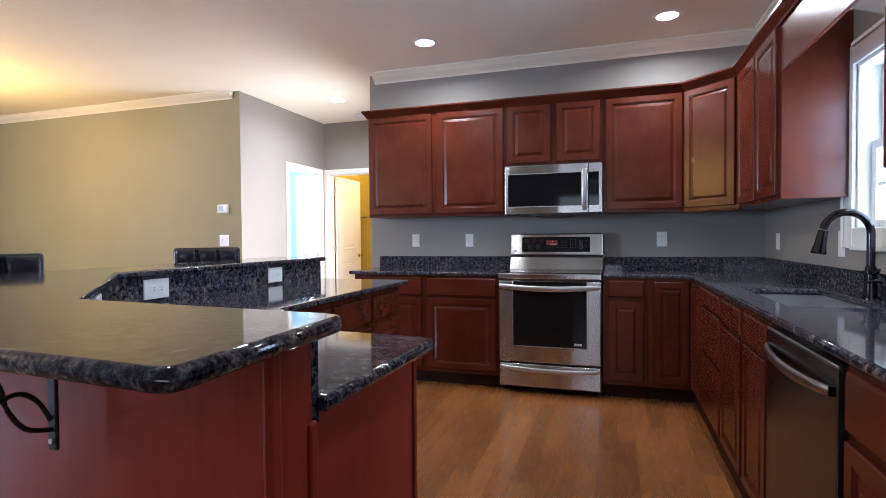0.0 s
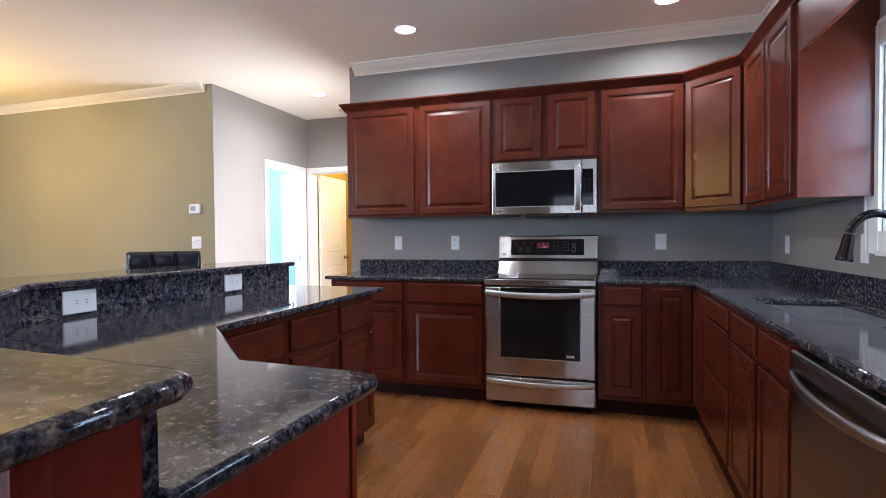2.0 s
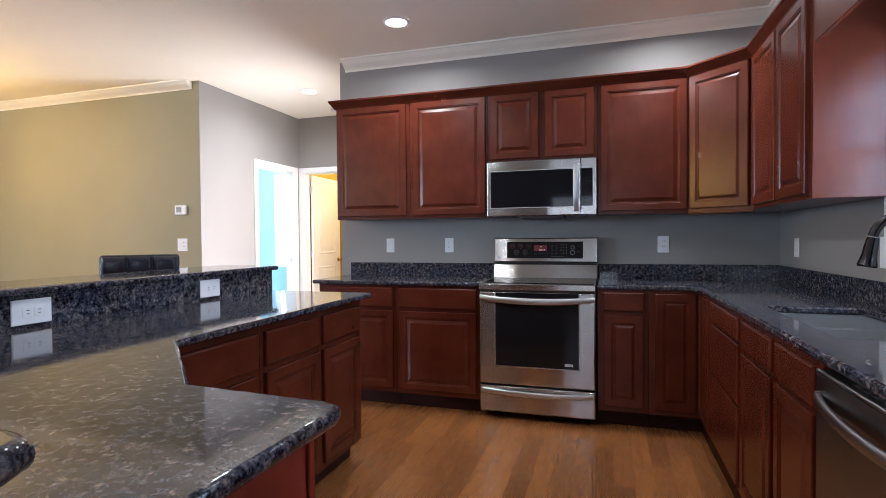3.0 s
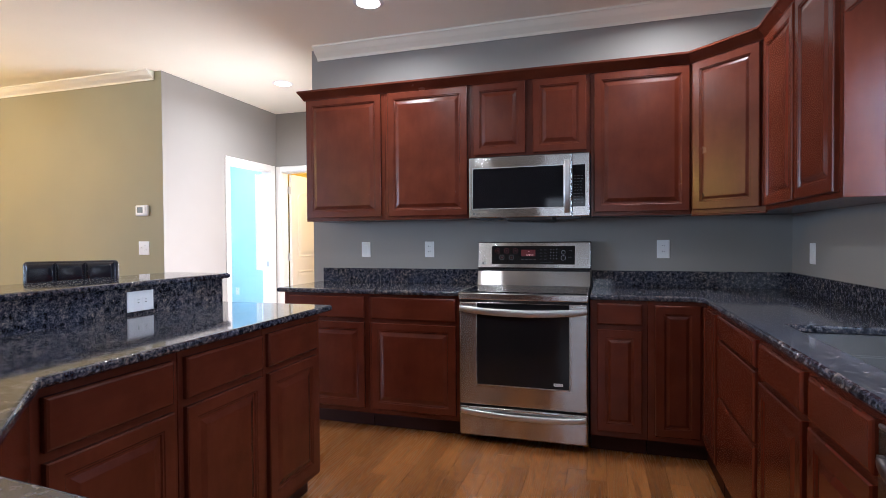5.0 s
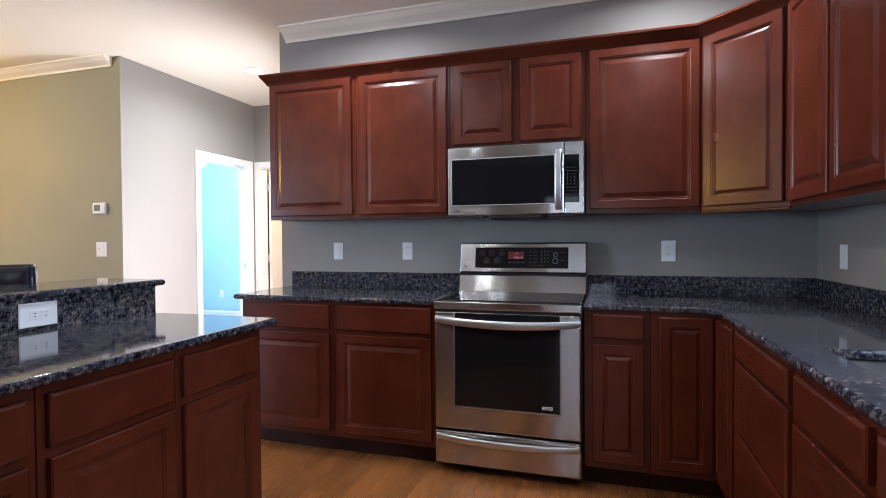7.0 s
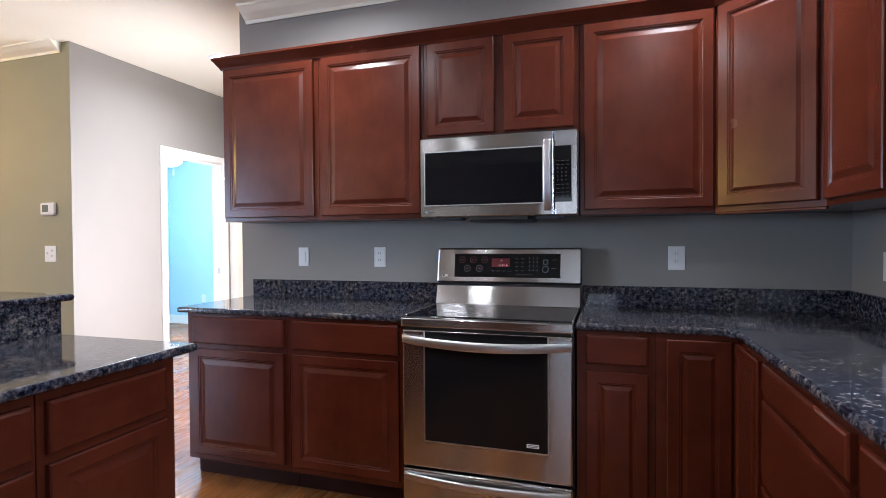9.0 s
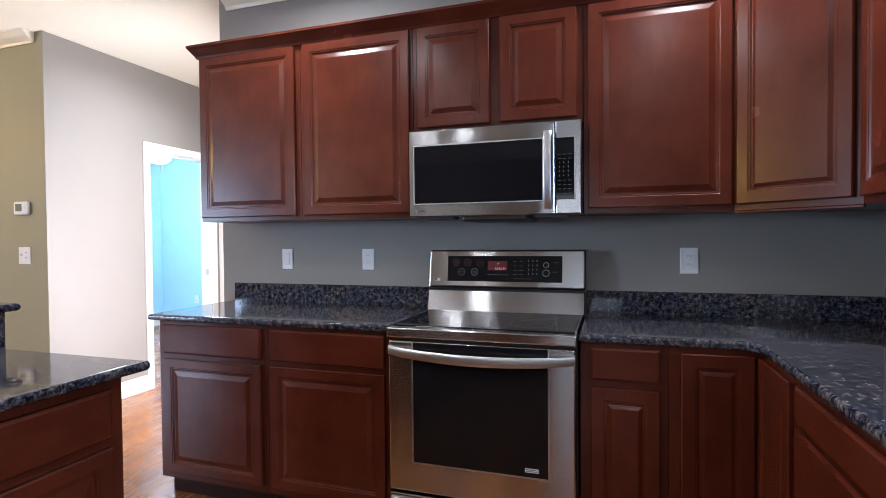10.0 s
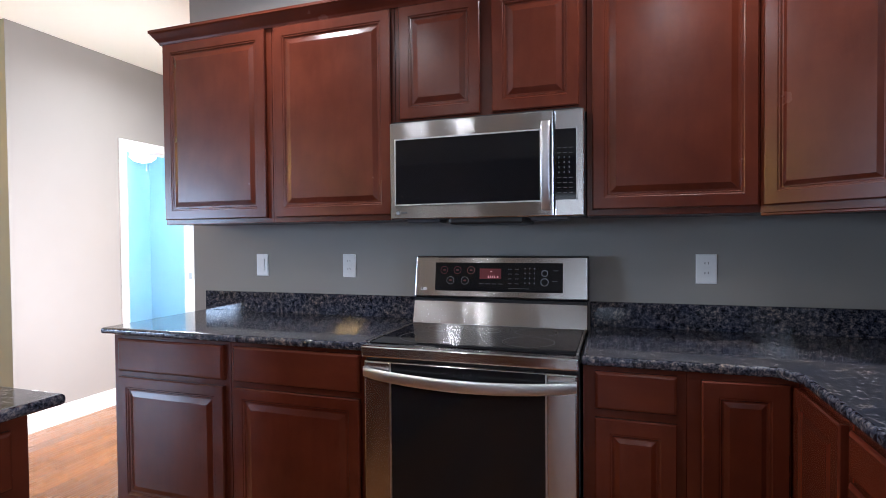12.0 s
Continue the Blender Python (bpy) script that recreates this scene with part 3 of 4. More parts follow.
def cabinet(name, m, w, depth, z0, z1, fronts, label, group, toe=0.0, open_top=False):
    """Back on local y = 0, front on y = -depth, width along x. fronts: (kind, x0, x1, z0, z1)."""
    root = thing(name, m, label, "cabinet", group)
    if open_top:
        part("body", boxes((0.0005, w - 0.0005, -depth, -0.003, z0, 0.69), bevel=0.0015), M_CHERRY, root)
        part("face_frame", boxes((0.0005, w - 0.0005, -depth, -depth + 0.02, 0.6905, z1)), M_CHERRY_H, root)
    else:
        part("body", boxes((0.0005, w - 0.0005, -depth, -0.003, z0, z1), bevel=0.0015), M_CHERRY, root)
    if toe:
        part("toe_kick", boxes((0.002, w - 0.002, -depth + toe, -0.01, 0.001, z0 - 0.0005)), M_TOE, root, "recessed toe kick, cherry darkened to stand for shade")
    for kind, a, b, c, d in fronts:
        front(kind, a, b, c, d, -depth - 0.0005, root)
    return root


UZ0, UZ1 = 1.372, 2.286
UD = 0.305
UPPER = "wall cabinets"
BASE = "base cabinets"
north = lambda x: pose(x, -0.001, 0)
east = lambda y: pose(R - 0.001, y, 0, 0, 0, -90)
d0, d1 = 1.395, 2.252
cabinet("wall_cabinet", north(-1.632), 0.632, UD, UZ0, UZ1, [("door", 0.012, 0.604, d0, d1)], "cherry wall cabinet with one raised-panel door", UPPER)
cabinet("wall_cabinet", north(-1.000), 0.612, UD, UZ0, UZ1, [("door", 0.024, 0.596, d0, d1)], "cherry wall cabinet with one raised-panel door", UPPER)
cabinet("wall_cabinet", north(-0.388), 0.776, UD, 1.762, UZ1, [("door", 0.024, 0.370, 1.788, d1), ("door", 0.418, 0.749, 1.788, d1)], "short two-door cherry cabinet above the microwave", UPPER)
cabinet("wall_cabinet", north(0.388), 0.570, UD, UZ0, UZ1, [("door", 0.020, 0.562, d0, d1)], "cherry wall cabinet with one raised-panel door", UPPER)
# diagonal corner wall cabinet
CX0, CX1, CY1 = 0.9585, R - UD - 0.002, -0.61
diag = thing("corner_wall_cabinet", Matrix.Identity(4), "diagonal cherry corner wall cabinet with one raised-panel door", "cabinet", UPPER)
bm = bmesh.new()
slab(bm, [(CX0, -0.003), (CX0, -UD), (CX1, CY1), (R - 0.003, CY1), (R - 0.003, -0.003)], [[0, 1, 2, 3, 4]], UZ0, UZ1, 0)
part("body", bm, M_CHERRY, diag)
dl = math.hypot(CX1 - CX0, CY1 + UD)
ang = math.degrees(math.atan2(CY1 + UD, CX1 - CX0))
bm = bmesh.new(); ring_panel(bm, 0.022, dl - 0.022, d0, d1, NARROW_RINGS, -0.001)
part("door", bm, M_CHERRY, diag, m=pose(CX0, -UD, 0, 0, 0, ang))
part("light_rail", boxes((0.0, dl, 0.0, 0.02, UZ0 - 0.012, UZ0 - 0.0005), bevel=0.003), M_CHERRY, diag, m=pose(CX0, -UD, 0, 0, 0, ang))
cabinet("wall_cabinet", east(-0.612), 0.906, UD, UZ0, UZ1, [("door", 0.020, 0.442, d0, d1), ("door", 0.470, 0.868, d0, d1)], "two-door cherry wall cabinet beside the sink window", UPPER)
cabinet("wall_cabinet", east(-2.575), 0.90, UD, UZ0, UZ1, [("door", 0.030, 0.440, d0, d1), ("door", 0.460, 0.870, d0, d1)], "two-door cherry wall cabinet past the sink window", UPPER)
val = thing("valance", Matrix.Identity(4), "plain cherry valance board bridging two cabinets over the window", "valance")
part("board", boxes((R - UD - 0.001, R - UD + 0.018, -2.574, -1.519, 2.020, UZ1), bevel=0.0015), M_CHERRY_H, val)
# dark crown on the wall cabinets
crown = thing("cabinet_crown_moulding", Matrix.Identity(4), "dark cherry crown moulding along the wall cabinet tops", "moulding")
prof = [(0.0, UZ1 - 0.030), (0.010, UZ1 - 0.030), (0.014, UZ1 - 0.020), (0.026, UZ1 - 0.004), (0.040, UZ1 + 0.016), (0.046, UZ1 + 0.022), (0.046, UZ1 + 0.034), (0.0, UZ1 + 0.034)]
F = UD + 0.0015
path = [(-1.6335, -0.004), (-1.6335, -F), (CX0 - 0.001, -F), (R - F - 0.001, CY1 - 0.001), (R - F - 0.001, -3.47)]
bm = bmesh.new(); sweep(bm, path[::-1], [(-o, z) for o, z in prof])
part("moulding", bm, M_CHERRY_H, crown)

# base cabinets along the north wall
BD, BZ0, BZ1 = 0.605, 0.105, 0.8835
DZ, TZ = (0.724, 0.867), (0.140, 0.700)
EDZ, ETZ = (0.752, 0.867), (0.140, 0.732)
cabinet("base_cabinet", north(-1.628), 0.632, BD, BZ0, BZ1, [("drawer", 0.040, 0.604, *DZ), ("door", 0.040, 0.604, *TZ)], "cherry base cabinet with one drawer and one door", BASE, 0.07)
cabinet("base_cabinet", north(-0.996), 0.608, BD, BZ0, BZ1, [("drawer", 0.022, 0.588, *DZ), ("door", 0.022, 0.588, *TZ)], "cherry base cabinet with one drawer and one door", BASE, 0.07)
cabinet("base_cabinet", north(0.388), 0.307, BD, BZ0, BZ1, [("drawer", 0.038, 0.278, 0.747, 0.867), ("door", 0.038, 0.278, 0.140, 0.719)], "narrow cherry base cabinet with a small drawer", BASE, 0.07)
# corner base cabinet with a folding door
BDE = 0.585
FX = R - BDE - 0.003                      # front plane of the east run
corner = thing("corner_base_cabinet", Matrix.Identity(4), "cherry corner base cabinet with a tall folding door", "cabinet", BASE)
bm = bmesh.new()
slab(bm, [(0.6955, -0.004), (0.6955, -BD), (FX, -BD), (FX, -0.964), (R - 0.004, -0.964), (R - 0.004, -0.004)], [[0, 1, 2, 5], [2, 3, 4, 5]], BZ0, BZ1, 0)
part("body", bm, M_CHERRY, corner)
bm = bmesh.new()
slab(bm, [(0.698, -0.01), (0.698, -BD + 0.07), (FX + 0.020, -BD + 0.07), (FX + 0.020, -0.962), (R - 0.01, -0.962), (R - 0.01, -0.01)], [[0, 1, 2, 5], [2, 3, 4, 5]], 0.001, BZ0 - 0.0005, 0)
part("toe_kick", bm, M_TOE, corner, "recessed toe kick, cherry darkened to stand for shade")
bm = bmesh.new(); ring_panel(bm, 0.730 - (FX - 0.026), 0.0, 0.140, 0.864, NARROW_RINGS, -0.003)
part("door", bm, M_CHERRY, corner, m=pose(FX - 0.026, -BD, 0, 0, 0, 3.0))
bm = bmesh.new(); ring_panel(bm, 0.024, 0.340, 0.140, 0.864, NARROW_RINGS, -0.0005)
part("door", bm, M_CHERRY, corner, m=pose(FX, -BD, 0, 0, 0, -90))
cabinet("drawer_base_cabinet", east(-0.965), 0.657, BDE, BZ0, BZ1, [("drawer", 0.020, 0.636, 0.768, 0.867), ("drawer", 0.020, 0.636, 0.497, 0.752), ("drawer", 0.020, 0.636, 0.140, 0.481)], "cherry base cabinet with three stacked drawers", BASE, 0.020, True)
cabinet("sink_base_cabinet", east(-1.623), 0.845, BDE, BZ0, BZ1, [("drawer", 0.030, 0.440, *EDZ), ("drawer", 0.484, 0.824, *EDZ), ("door", 0.030, 0.440, *ETZ), ("door", 0.484, 0.824, *ETZ)], "two-door cherry sink base cabinet with false drawer fronts", BASE, 0.020, True)
cabinet("base_cabinet", east(-3.085), 0.85, BDE, BZ0, BZ1, [("drawer", 0.030, 0.820, *DZ), ("door", 0.030, 0.415, *TZ), ("door", 0.435, 0.820, *TZ)], "cherry base cabinet beside the dishwasher", BASE, 0.020)

# ---- countertops ----
CT0, CT1 = 0.884, 0.914
CF = FX - 0.018
SX0, SX1, SY0, SY1 = 1.100, 1.445, -2.255, -1.515
top = thing("countertop_west", Matrix.Identity(4), "polished dark granite countertop beside the range", "countertop")
bm = bmesh.new(); slab(bm, [(-1.665, -0.022), (-1.665, -0.640), (-0.386, -0.640), (-0.386, -0.022)], [[0, 1, 2, 3]], CT0, CT1)
part("slab", bm, M_GRANITE, top, smooth=True)
part("backsplash", boxes((-1.665, -0.386, -0.0215, -0.001, CT0, 1.016), bevel=0.003), M_GRANITE, top)
top = thing("countertop_east", Matrix.Identity(4), "polished dark granite countertop with an undermount sink cutout", "countertop")
EY = -3.94
verts = [(0.386, -0.022), (0.386, -0.630), (CF - 0.045, -0.630), (CF, -0.685), (CF, SY1), (CF, SY0), (CF, EY), (R - 0.022, EY), (R - 0.022, SY0), (R - 0.022, SY1), (R - 0.022, -0.685), (R - 0.022, -0.022),
         (SX0, SY1), (SX1, SY1), (SX1, SY0), (SX0, SY0), (CF - 0.045, -0.022)]
faces = [[0, 1, 2, 16], [16, 2, 3, 10, 11], [3, 4, 12, 13, 9, 10], [4, 5, 15, 12], [13, 14, 8, 9], [5, 6, 7, 8, 14, 15]]
bm = bmesh.new(); slab(bm, verts, faces, CT0, CT1, 0.010, 3)
part("slab", bm, M_GRANITE, top, smooth=True)
part("backsplash", boxes((0.386, R - 0.002, -0.0215, -0.001, CT0, 1.016), bevel=0.003), M_GRANITE, top)
part("backsplash", boxes((R - 0.0215, R - 0.001, EY, -0.022, CT0, 1.016), bevel=0.003), M_GRANITE, top)

# undermount sink
sink = thing("sink", Matrix.Identity(4), "double-bowl stainless steel undermount sink", "sink")
for y0, y1 in ((SY0, (SY0 + SY1) / 2 - 0.012), ((SY0 + SY1) / 2 + 0.012, SY1)):
    bm = bmesh.new()
    z0, z1, w = 0.70, CT0 - 0.002, 0.004
    x0, x1 = SX0 - 0.006, SX1 + 0.006
    box(bm, x0, x1, y0, y1, z0, z0 + w)
    for r in ((x0, x0 + w, y0, y1), (x1 - w, x1, y0, y1), (x0 + w, x1 - w, y0, y0 + w), (x0 + w, x1 - w, y1 - w, y1)):
        box(bm, *r, z0 + w, z1)
    bowl = part("bowl", bm, M_SINK, sink)
    bm = bmesh.new(); disc(bm, (x0 + x1) / 2, (y0 + y1) / 2, z0 + w, 0.045, 0.004, 20)
    part("drain", bm, M_BRIGHT, bowl, "polished drain ring", smooth=True)
bm = bmesh.new(); slab(bm, [(SX0 - 0.02, SY0 - 0.02), (SX1 + 0.02, SY0 - 0.02), (SX1 + 0.02, SY1 + 0.02), (SX0 - 0.02, SY1 + 0.02), (SX0 - 0.004, SY0 - 0.004), (SX1 + 0.004, SY0 - 0.004), (SX1 + 0.004, SY1 + 0.004), (SX0 - 0.004, SY1 + 0.004)],
                        [[0, 1, 5, 4], [1, 2, 6, 5], [2, 3, 7, 6], [3, 0, 4, 7]], CT0 - 0.0025, CT0 - 0.0005, 0)
part("rim", bm, M_SINK, sink)
part("divider", boxes((SX0, SX1, (SY0 + SY1) / 2 - 0.012, (SY0 + SY1) / 2 + 0.012, 0.80, CT0 - 0.012), bevel=0.004), M_SINK, sink)

# pull-down faucet
fau = thing("faucet", pose(1.500, -1.900, CT1), "dark bronze gooseneck pull-down kitchen faucet", "faucet")
bm = bmesh.new(); rod(bm, [(0, 0, 0), (0, 0, 0.008), (0, 0, 0.010), (0, 0, 0.10), (0, 0, 0.103), (0, 0, 0.118), (0, 0, 0.121), (0, 0, 0.14)], 0.02, 18, [0.034, 0.034, 0.025, 0.022, 0.030, 0.030, 0.022, 0.018])
part("base", bm, M_BRONZE, fau, smooth=True)
arc = [(0, 0, 0.135), (0, 0, 0.20), (0, 0, 0.27)] + [(-0.088 + 0.088 * math.cos(a), 0, 0.278 + 0.092 * math.sin(a)) for a in np.linspace(0, math.pi * 0.93, 14)]
bm = bmesh.new(); rod(bm, arc, 0.0155, 16)
part("gooseneck", bm, M_BRONZE, fau, smooth=True)
bm = bmesh.new(); rod(bm, [(-0.173, 0, 0.292), (-0.178, 0, 0.268), (-0.184, 0, 0.232), (-0.191, 0, 0.196), (-0.192, 0, 0.190)], 0.02, 16, [0.018, 0.021, 0.023, 0.030, 0.026])
part("spray_head", bm, M_BRONZE, fau, smooth=True)
bm = bmesh.new(); rod(bm, [(0, 0.0, 0.11), (0.0, -0.03, 0.112), (0.0, -0.055, 0.118), (-0.004, -0.085, 0.128)], 0.01, 12, [0.014, 0.013, 0.009, 0.006])
part("lever", bm, M_BRONZE, fau, smooth=True)
soap = thing("soap_dispenser", pose(1.500, -2.03, CT1), "dark bronze soap dispenser beside the faucet", "soap dispenser")
bm = bmesh.new(); rod(bm, [(0, 0, 0), (0, 0, 0.008), (0, 0, 0.012), (0, 0, 0.055), (0, 0, 0.07), (0, 0, 0.085)], 0.02, 16, [0.024, 0.024, 0.017, 0.015, 0.019, 0.012])
part("bottle_neck", bm, M_BRONZE, soap, smooth=True)
bm = bmesh.new(); rod(bm, [(0, 0, 0.075), (-0.03, 0, 0.085), (-0.06, 0, 0.080)], 0.007, 10)
part("spout", bm, M_BRONZE, soap, smooth=True)

# ---- island ----
BZ = 1.060
IN = [(-1.475, -1.335), (-1.475, -2.960), (-0.720, -3.700), (0.018, -3.760)]


def offset(path, d):
    """A plan polyline shifted by d to the outer (west and south) side."""
    out = []
    P = [Vector(p) for p in path]
    for i in range(len(P)):
        ns = []
        if i:
            e = (P[i] - P[i - 1]).normalized(); ns.append(Vector((e.y, -e.x)))
        if i + 1 < len(P):
            e = (P[i + 1] - P[i]).normalized(); ns.append(Vector((e.y, -e.x)))
        n = sum(ns, Vector((0, 0))).normalized()
        n = n / n.dot(ns[0])
        out.append((P[i].x + n.x * d, P[i].y + n.y * d))
    return out


def strip(bm, path, da, db, z0, z1, bevel=0.0, seg=2):
    a, b = offset(path, da), offset(path, db)
    k = len(path)
    slab(bm, a + b, [[i, k + i, k + i + 1, i + 1] for i in range(k - 1)], z0, z1, bevel, seg)


island = thing("kitchen_island", Matrix.Identity(4), "L-shaped cherry island with a raised granite breakfast bar", "kitchen island")
# raised bar with softened corners at its free end
ob_ = offset(IN, 0.41)
bar_poly = [IN[0], IN[1], IN[2], (-0.030, -3.757), (-0.002, -3.768), (0.012, -3.795), (0.022, -4.140), (0.014, -4.157), (-0.006, -4.165), ob_[2], ob_[1], (ob_[0][0], -1.36), (ob_[0][0] + 0.025, -1.335)]
bm = bmesh.new()
slab(bm, bar_poly, [[0, 12, 11, 10, 1], [1, 10, 9, 2], [2, 9, 8, 7, 6, 5, 4, 3]], BZ - 0.029, BZ, 0.0138, 4)
part("bar_top", bm, M_GRANITE, island, "polished dark granite bar top with a bullnose edge", smooth=True)
IN2 = [(-1.475, -1.375), IN[1], IN[2], (-0.045, -3.758)]
bm = bmesh.new(); strip(bm, IN2, 0.018, 0.038, CT1 - 0.045, BZ - 0.0295)
part("granite_splash", bm, M_GRANITE, island, "dark granite face below the bar")
bm = bmesh.new(); strip(bm, IN2, 0.0385, 0.150, 0.002, BZ - 0.0295)
part("knee_wall", bm, M_PANEL, island, "cherry panelled knee wall")
bm = bmesh.new(); strip(bm, IN2, 0.151, 0.158, 0.002, BZ - 0.030)
part("back_panel", bm, M_PANEL, island, "reddish cherry back panel")
part("corner_post", boxes((-0.045, -0.028, -3.938, -3.905, 0.002, BZ - 0.030), bevel=0.008, seg=3), M_PANEL, island)
part("end_stile", boxes((-0.0445, -0.033, -3.824, -3.800, 0.002, CT0 - 0.002), bevel=0.005, seg=3), M_PANEL, island)
part("end_panel", boxes((-0.0445, -0.039, -3.904, -3.823, 0.002, BZ - 0.031)), M_PANEL, island)
# lower counter
low = [(-1.492, -1.400), (-0.822, -1.400), (-0.812, -2.800), (-0.402, -3.182), (-0.060, -3.204), (-0.024, -3.222), (-0.014, -3.252), (-0.030, -3.775), (-0.725, -3.717), (-1.492, -2.968)]
bm = bmesh.new(); slab(bm, low, [[0, 9, 2, 1], [9, 8, 3, 2], [8, 7, 6, 5, 4, 3]], CT0, CT1, 0.011, 3)
part("counter_top", bm, M_GRANITE, island, "polished dark granite lower counter", smooth=True)
bm = bmesh.new()
slab(bm, [(-0.845, -2.806), (-0.425, -3.212), (-0.082, -3.240), (-0.082, -3.795), (-0.74, -3.735), (-1.49, -2.975), (-1.49, -2.806)], [[0, 6, 5, 4, 3, 2, 1]], 0.002, CT0 - 0.0005, 0)
part("peninsula_body", bm, M_CHERRY, island)
part("peninsula_end_panel", boxes((-0.0815, -0.072, -3.799, -3.245, 0.002, CT0 - 0.001), bevel=0.002), M_PANEL, island, "smooth reddish cherry end panel")
part("peninsula_end_trim", boxes((-0.0715, -0.066, -3.262, -3.243, 0.002, CT0 - 0.002), bevel=0.002), M_PANEL, island)
# island cabinets face east
ISL = "island cabinets"
isl = lambda y: pose(-1.488, y, 0, 0, 0, 90)
IDEP = 1.488 - 0.862
IDZ, ITZ = (0.716, 0.853), (0.140, 0.689)
for y0, y1, a, b in ((-2.804, -2.342, 0.034, 0.434), (-2.340, -1.902, 0.022, 0.422), (-1.900, -1.462, 0.020, 0.392)):
    cabinet("island_cabinet", isl(y0), y1 - y0, IDEP, BZ0, BZ1, [("drawer", a, b, *IDZ), ("door", a, b, *ITZ)], "cherry island cabinet with one drawer and one door", ISL, 0.07)



def bracket_iron(x, y):
    """A wrought iron scroll bracket under the bar, its plate on the panel."""
    root = thing("bar_bracket", pose(x, y, 0), "black wrought iron scroll bracket under the bar overhang", "bracket", "bar brackets")
    top = BZ - 0.031
    part("wall_plate", boxes((-0.010, 0.010, -0.008, -0.0005, top - 0.205, top), bevel=0.002), M_IRON, root)
    part("arm", boxes((-0.012, 0.012, -0.195, -0.0085, top - 0.008, top), bevel=0.002), M_IRON, root)
    for nm, pts in (("scroll", [(-0.185, 0.012), (-0.150, 0.020), (-0.112, 0.034), (-0.088, 0.070), (-0.078, 0.110), (-0.050, 0.152), (-0.006, 0.168)]),
                    ("curl", [(-0.178, 0.060), (-0.160, 0.098), (-0.110, 0.100), (-0.062, 0.090), (-0.030, 0.112), (-0.010, 0.150)])):
        P = [Vector((0, y, top - z)) for y, z in pts]
        P = [P[0]] + P + [P[-1]]
        s = []
        for i in range(1, len(P) - 2):
            for k in range(6):
                u = k / 6
                s.append(0.5 * (2 * P[i] + (P[i + 1] - P[i - 1]) * u + (2 * P[i - 1] - 5 * P[i] + 4 * P[i + 1] - P[i + 2]) * u * u + (3 * P[i] - P[i - 1] - 3 * P[i + 1] + P[i + 2]) * u ** 3))
        s.append(P[-1])
        bm = bmesh.new(); rod(bm, s, 0.0042, 8)
        part(nm, bm, M_IRON, root, smooth=True)
    bm = bmesh.new(); disc(bm, 0, -0.008, top - 0.188, 0.005, -0.003, 10, 'y')
    part("screw", bm, M_NICKEL, root)


bracket_iron(-0.488, -3.9175 + 0.0)

# ---- outlets and switches ----


def plate(name, m, w, h, kind, label, category):
    """A wall plate facing local -y."""
    root = thing(name, m, label, category, "wall plates")
    bm = bmesh.new()
    ring_panel(bm, -w / 2, w / 2, -h / 2, h / 2, [(0, 0), (0, 0.003), (0.003, 0.0055)])
    part("plate", bm, M_WHITE, root)
    horizontal = w > h
    for s in kind:
        u = (s[1], 0) if horizontal else (0, s[1])
        if len(s) > 2:
            u = (s[2], s[1])
        if s[0] == "socket":
            a, b = (0.017, 0.0145) if not horizontal else (0.0145, 0.017)
            sk = part("socket", boxes((u[0] - a, u[0] + a, -0.0075, -0.0056, u[1] - b, u[1] + b), bevel=0.001), M_WHITE, root)
            for k in (-0.006, 0.006):
                r = (u[0] + k - 0.0012, u[0] + k + 0.0012, -0.0082, -0.0074, u[1] - 0.001, u[1] + 0.008) if not horizontal else (u[0] - 0.001, u[0] + 0.008, -0.0082, -0.0074, u[1] + k - 0.0012, u[1] + k + 0.0012)
                part("slot", boxes(r), M_SLOT, sk)
        elif s[0] == "toggle":
            part("toggle", boxes((u[0] - 0.005, u[0] + 0.005, -0.016, -0.0056, u[1] - 0.003, u[1] + 0.013), bevel=0.002), M_WHITE, root)
        else:
            part("rocker", boxes((u[0] - 0.0165, u[0] + 0.0165, -0.009, -0.0056, u[1] - 0.033, u[1] + 0.033), bevel=0.002), M_WHITE, root)
    return root


DUP = [("socket", 0.0195), ("socket", -0.0195)]
plate("light_switch", pose(-1.300, -0.0005, 1.160), 0.072, 0.117, [("rocker", 0)], "white rocker switch on the kitchen wall", "switch")
plate("wall_outlet", pose(-0.780, -0.0005, 1.160), 0.072, 0.117, DUP, "white duplex outlet on the kitchen wall", "outlet")
plate("wall_outlet", pose(0.838, -0.0005, 1.160), 0.078, 0.120, DUP, "white duplex outlet on the kitchen wall", "outlet")
plate("light_switch", pose(R - 0.0005, -0.330, 1.140, 0, 0, -90), 0.074, 0.117, [("rocker", 0)], "white rocker switch near the kitchen corner", "switch")
plate("light_switch", pose(R - 0.0005, -1.400, 1.140, 0, 0, -90), 0.074, 0.135, [("rocker", 0)], "white rocker switch beside the sink window", "switch")
HOR = [("socket", -0.0195), ("socket", 0.0195)]
plate("bar_outlet", pose(-1.4925, -1.895, 0.972, 0, 0, 90), 0.135, 0.088, HOR, "white duplex outlet set sideways in the granite", "outlet")
plate("bar_outlet", pose(-1.4925, -2.760, 0.972, 0, 0, 90), 0.135, 0.088, HOR, "white duplex outlet set sideways in the granite", "outlet")
do = offset(IN, 0.0175)
dm = Vector(do[1]).lerp(Vector(do[2]), 0.50)
plate("bar_outlet", pose(dm.x, dm.y, 0.972, 0, 0, 90 + 45.6), 0.135, 0.088, HOR, "white duplex outlet set sideways in the granite", "outlet")
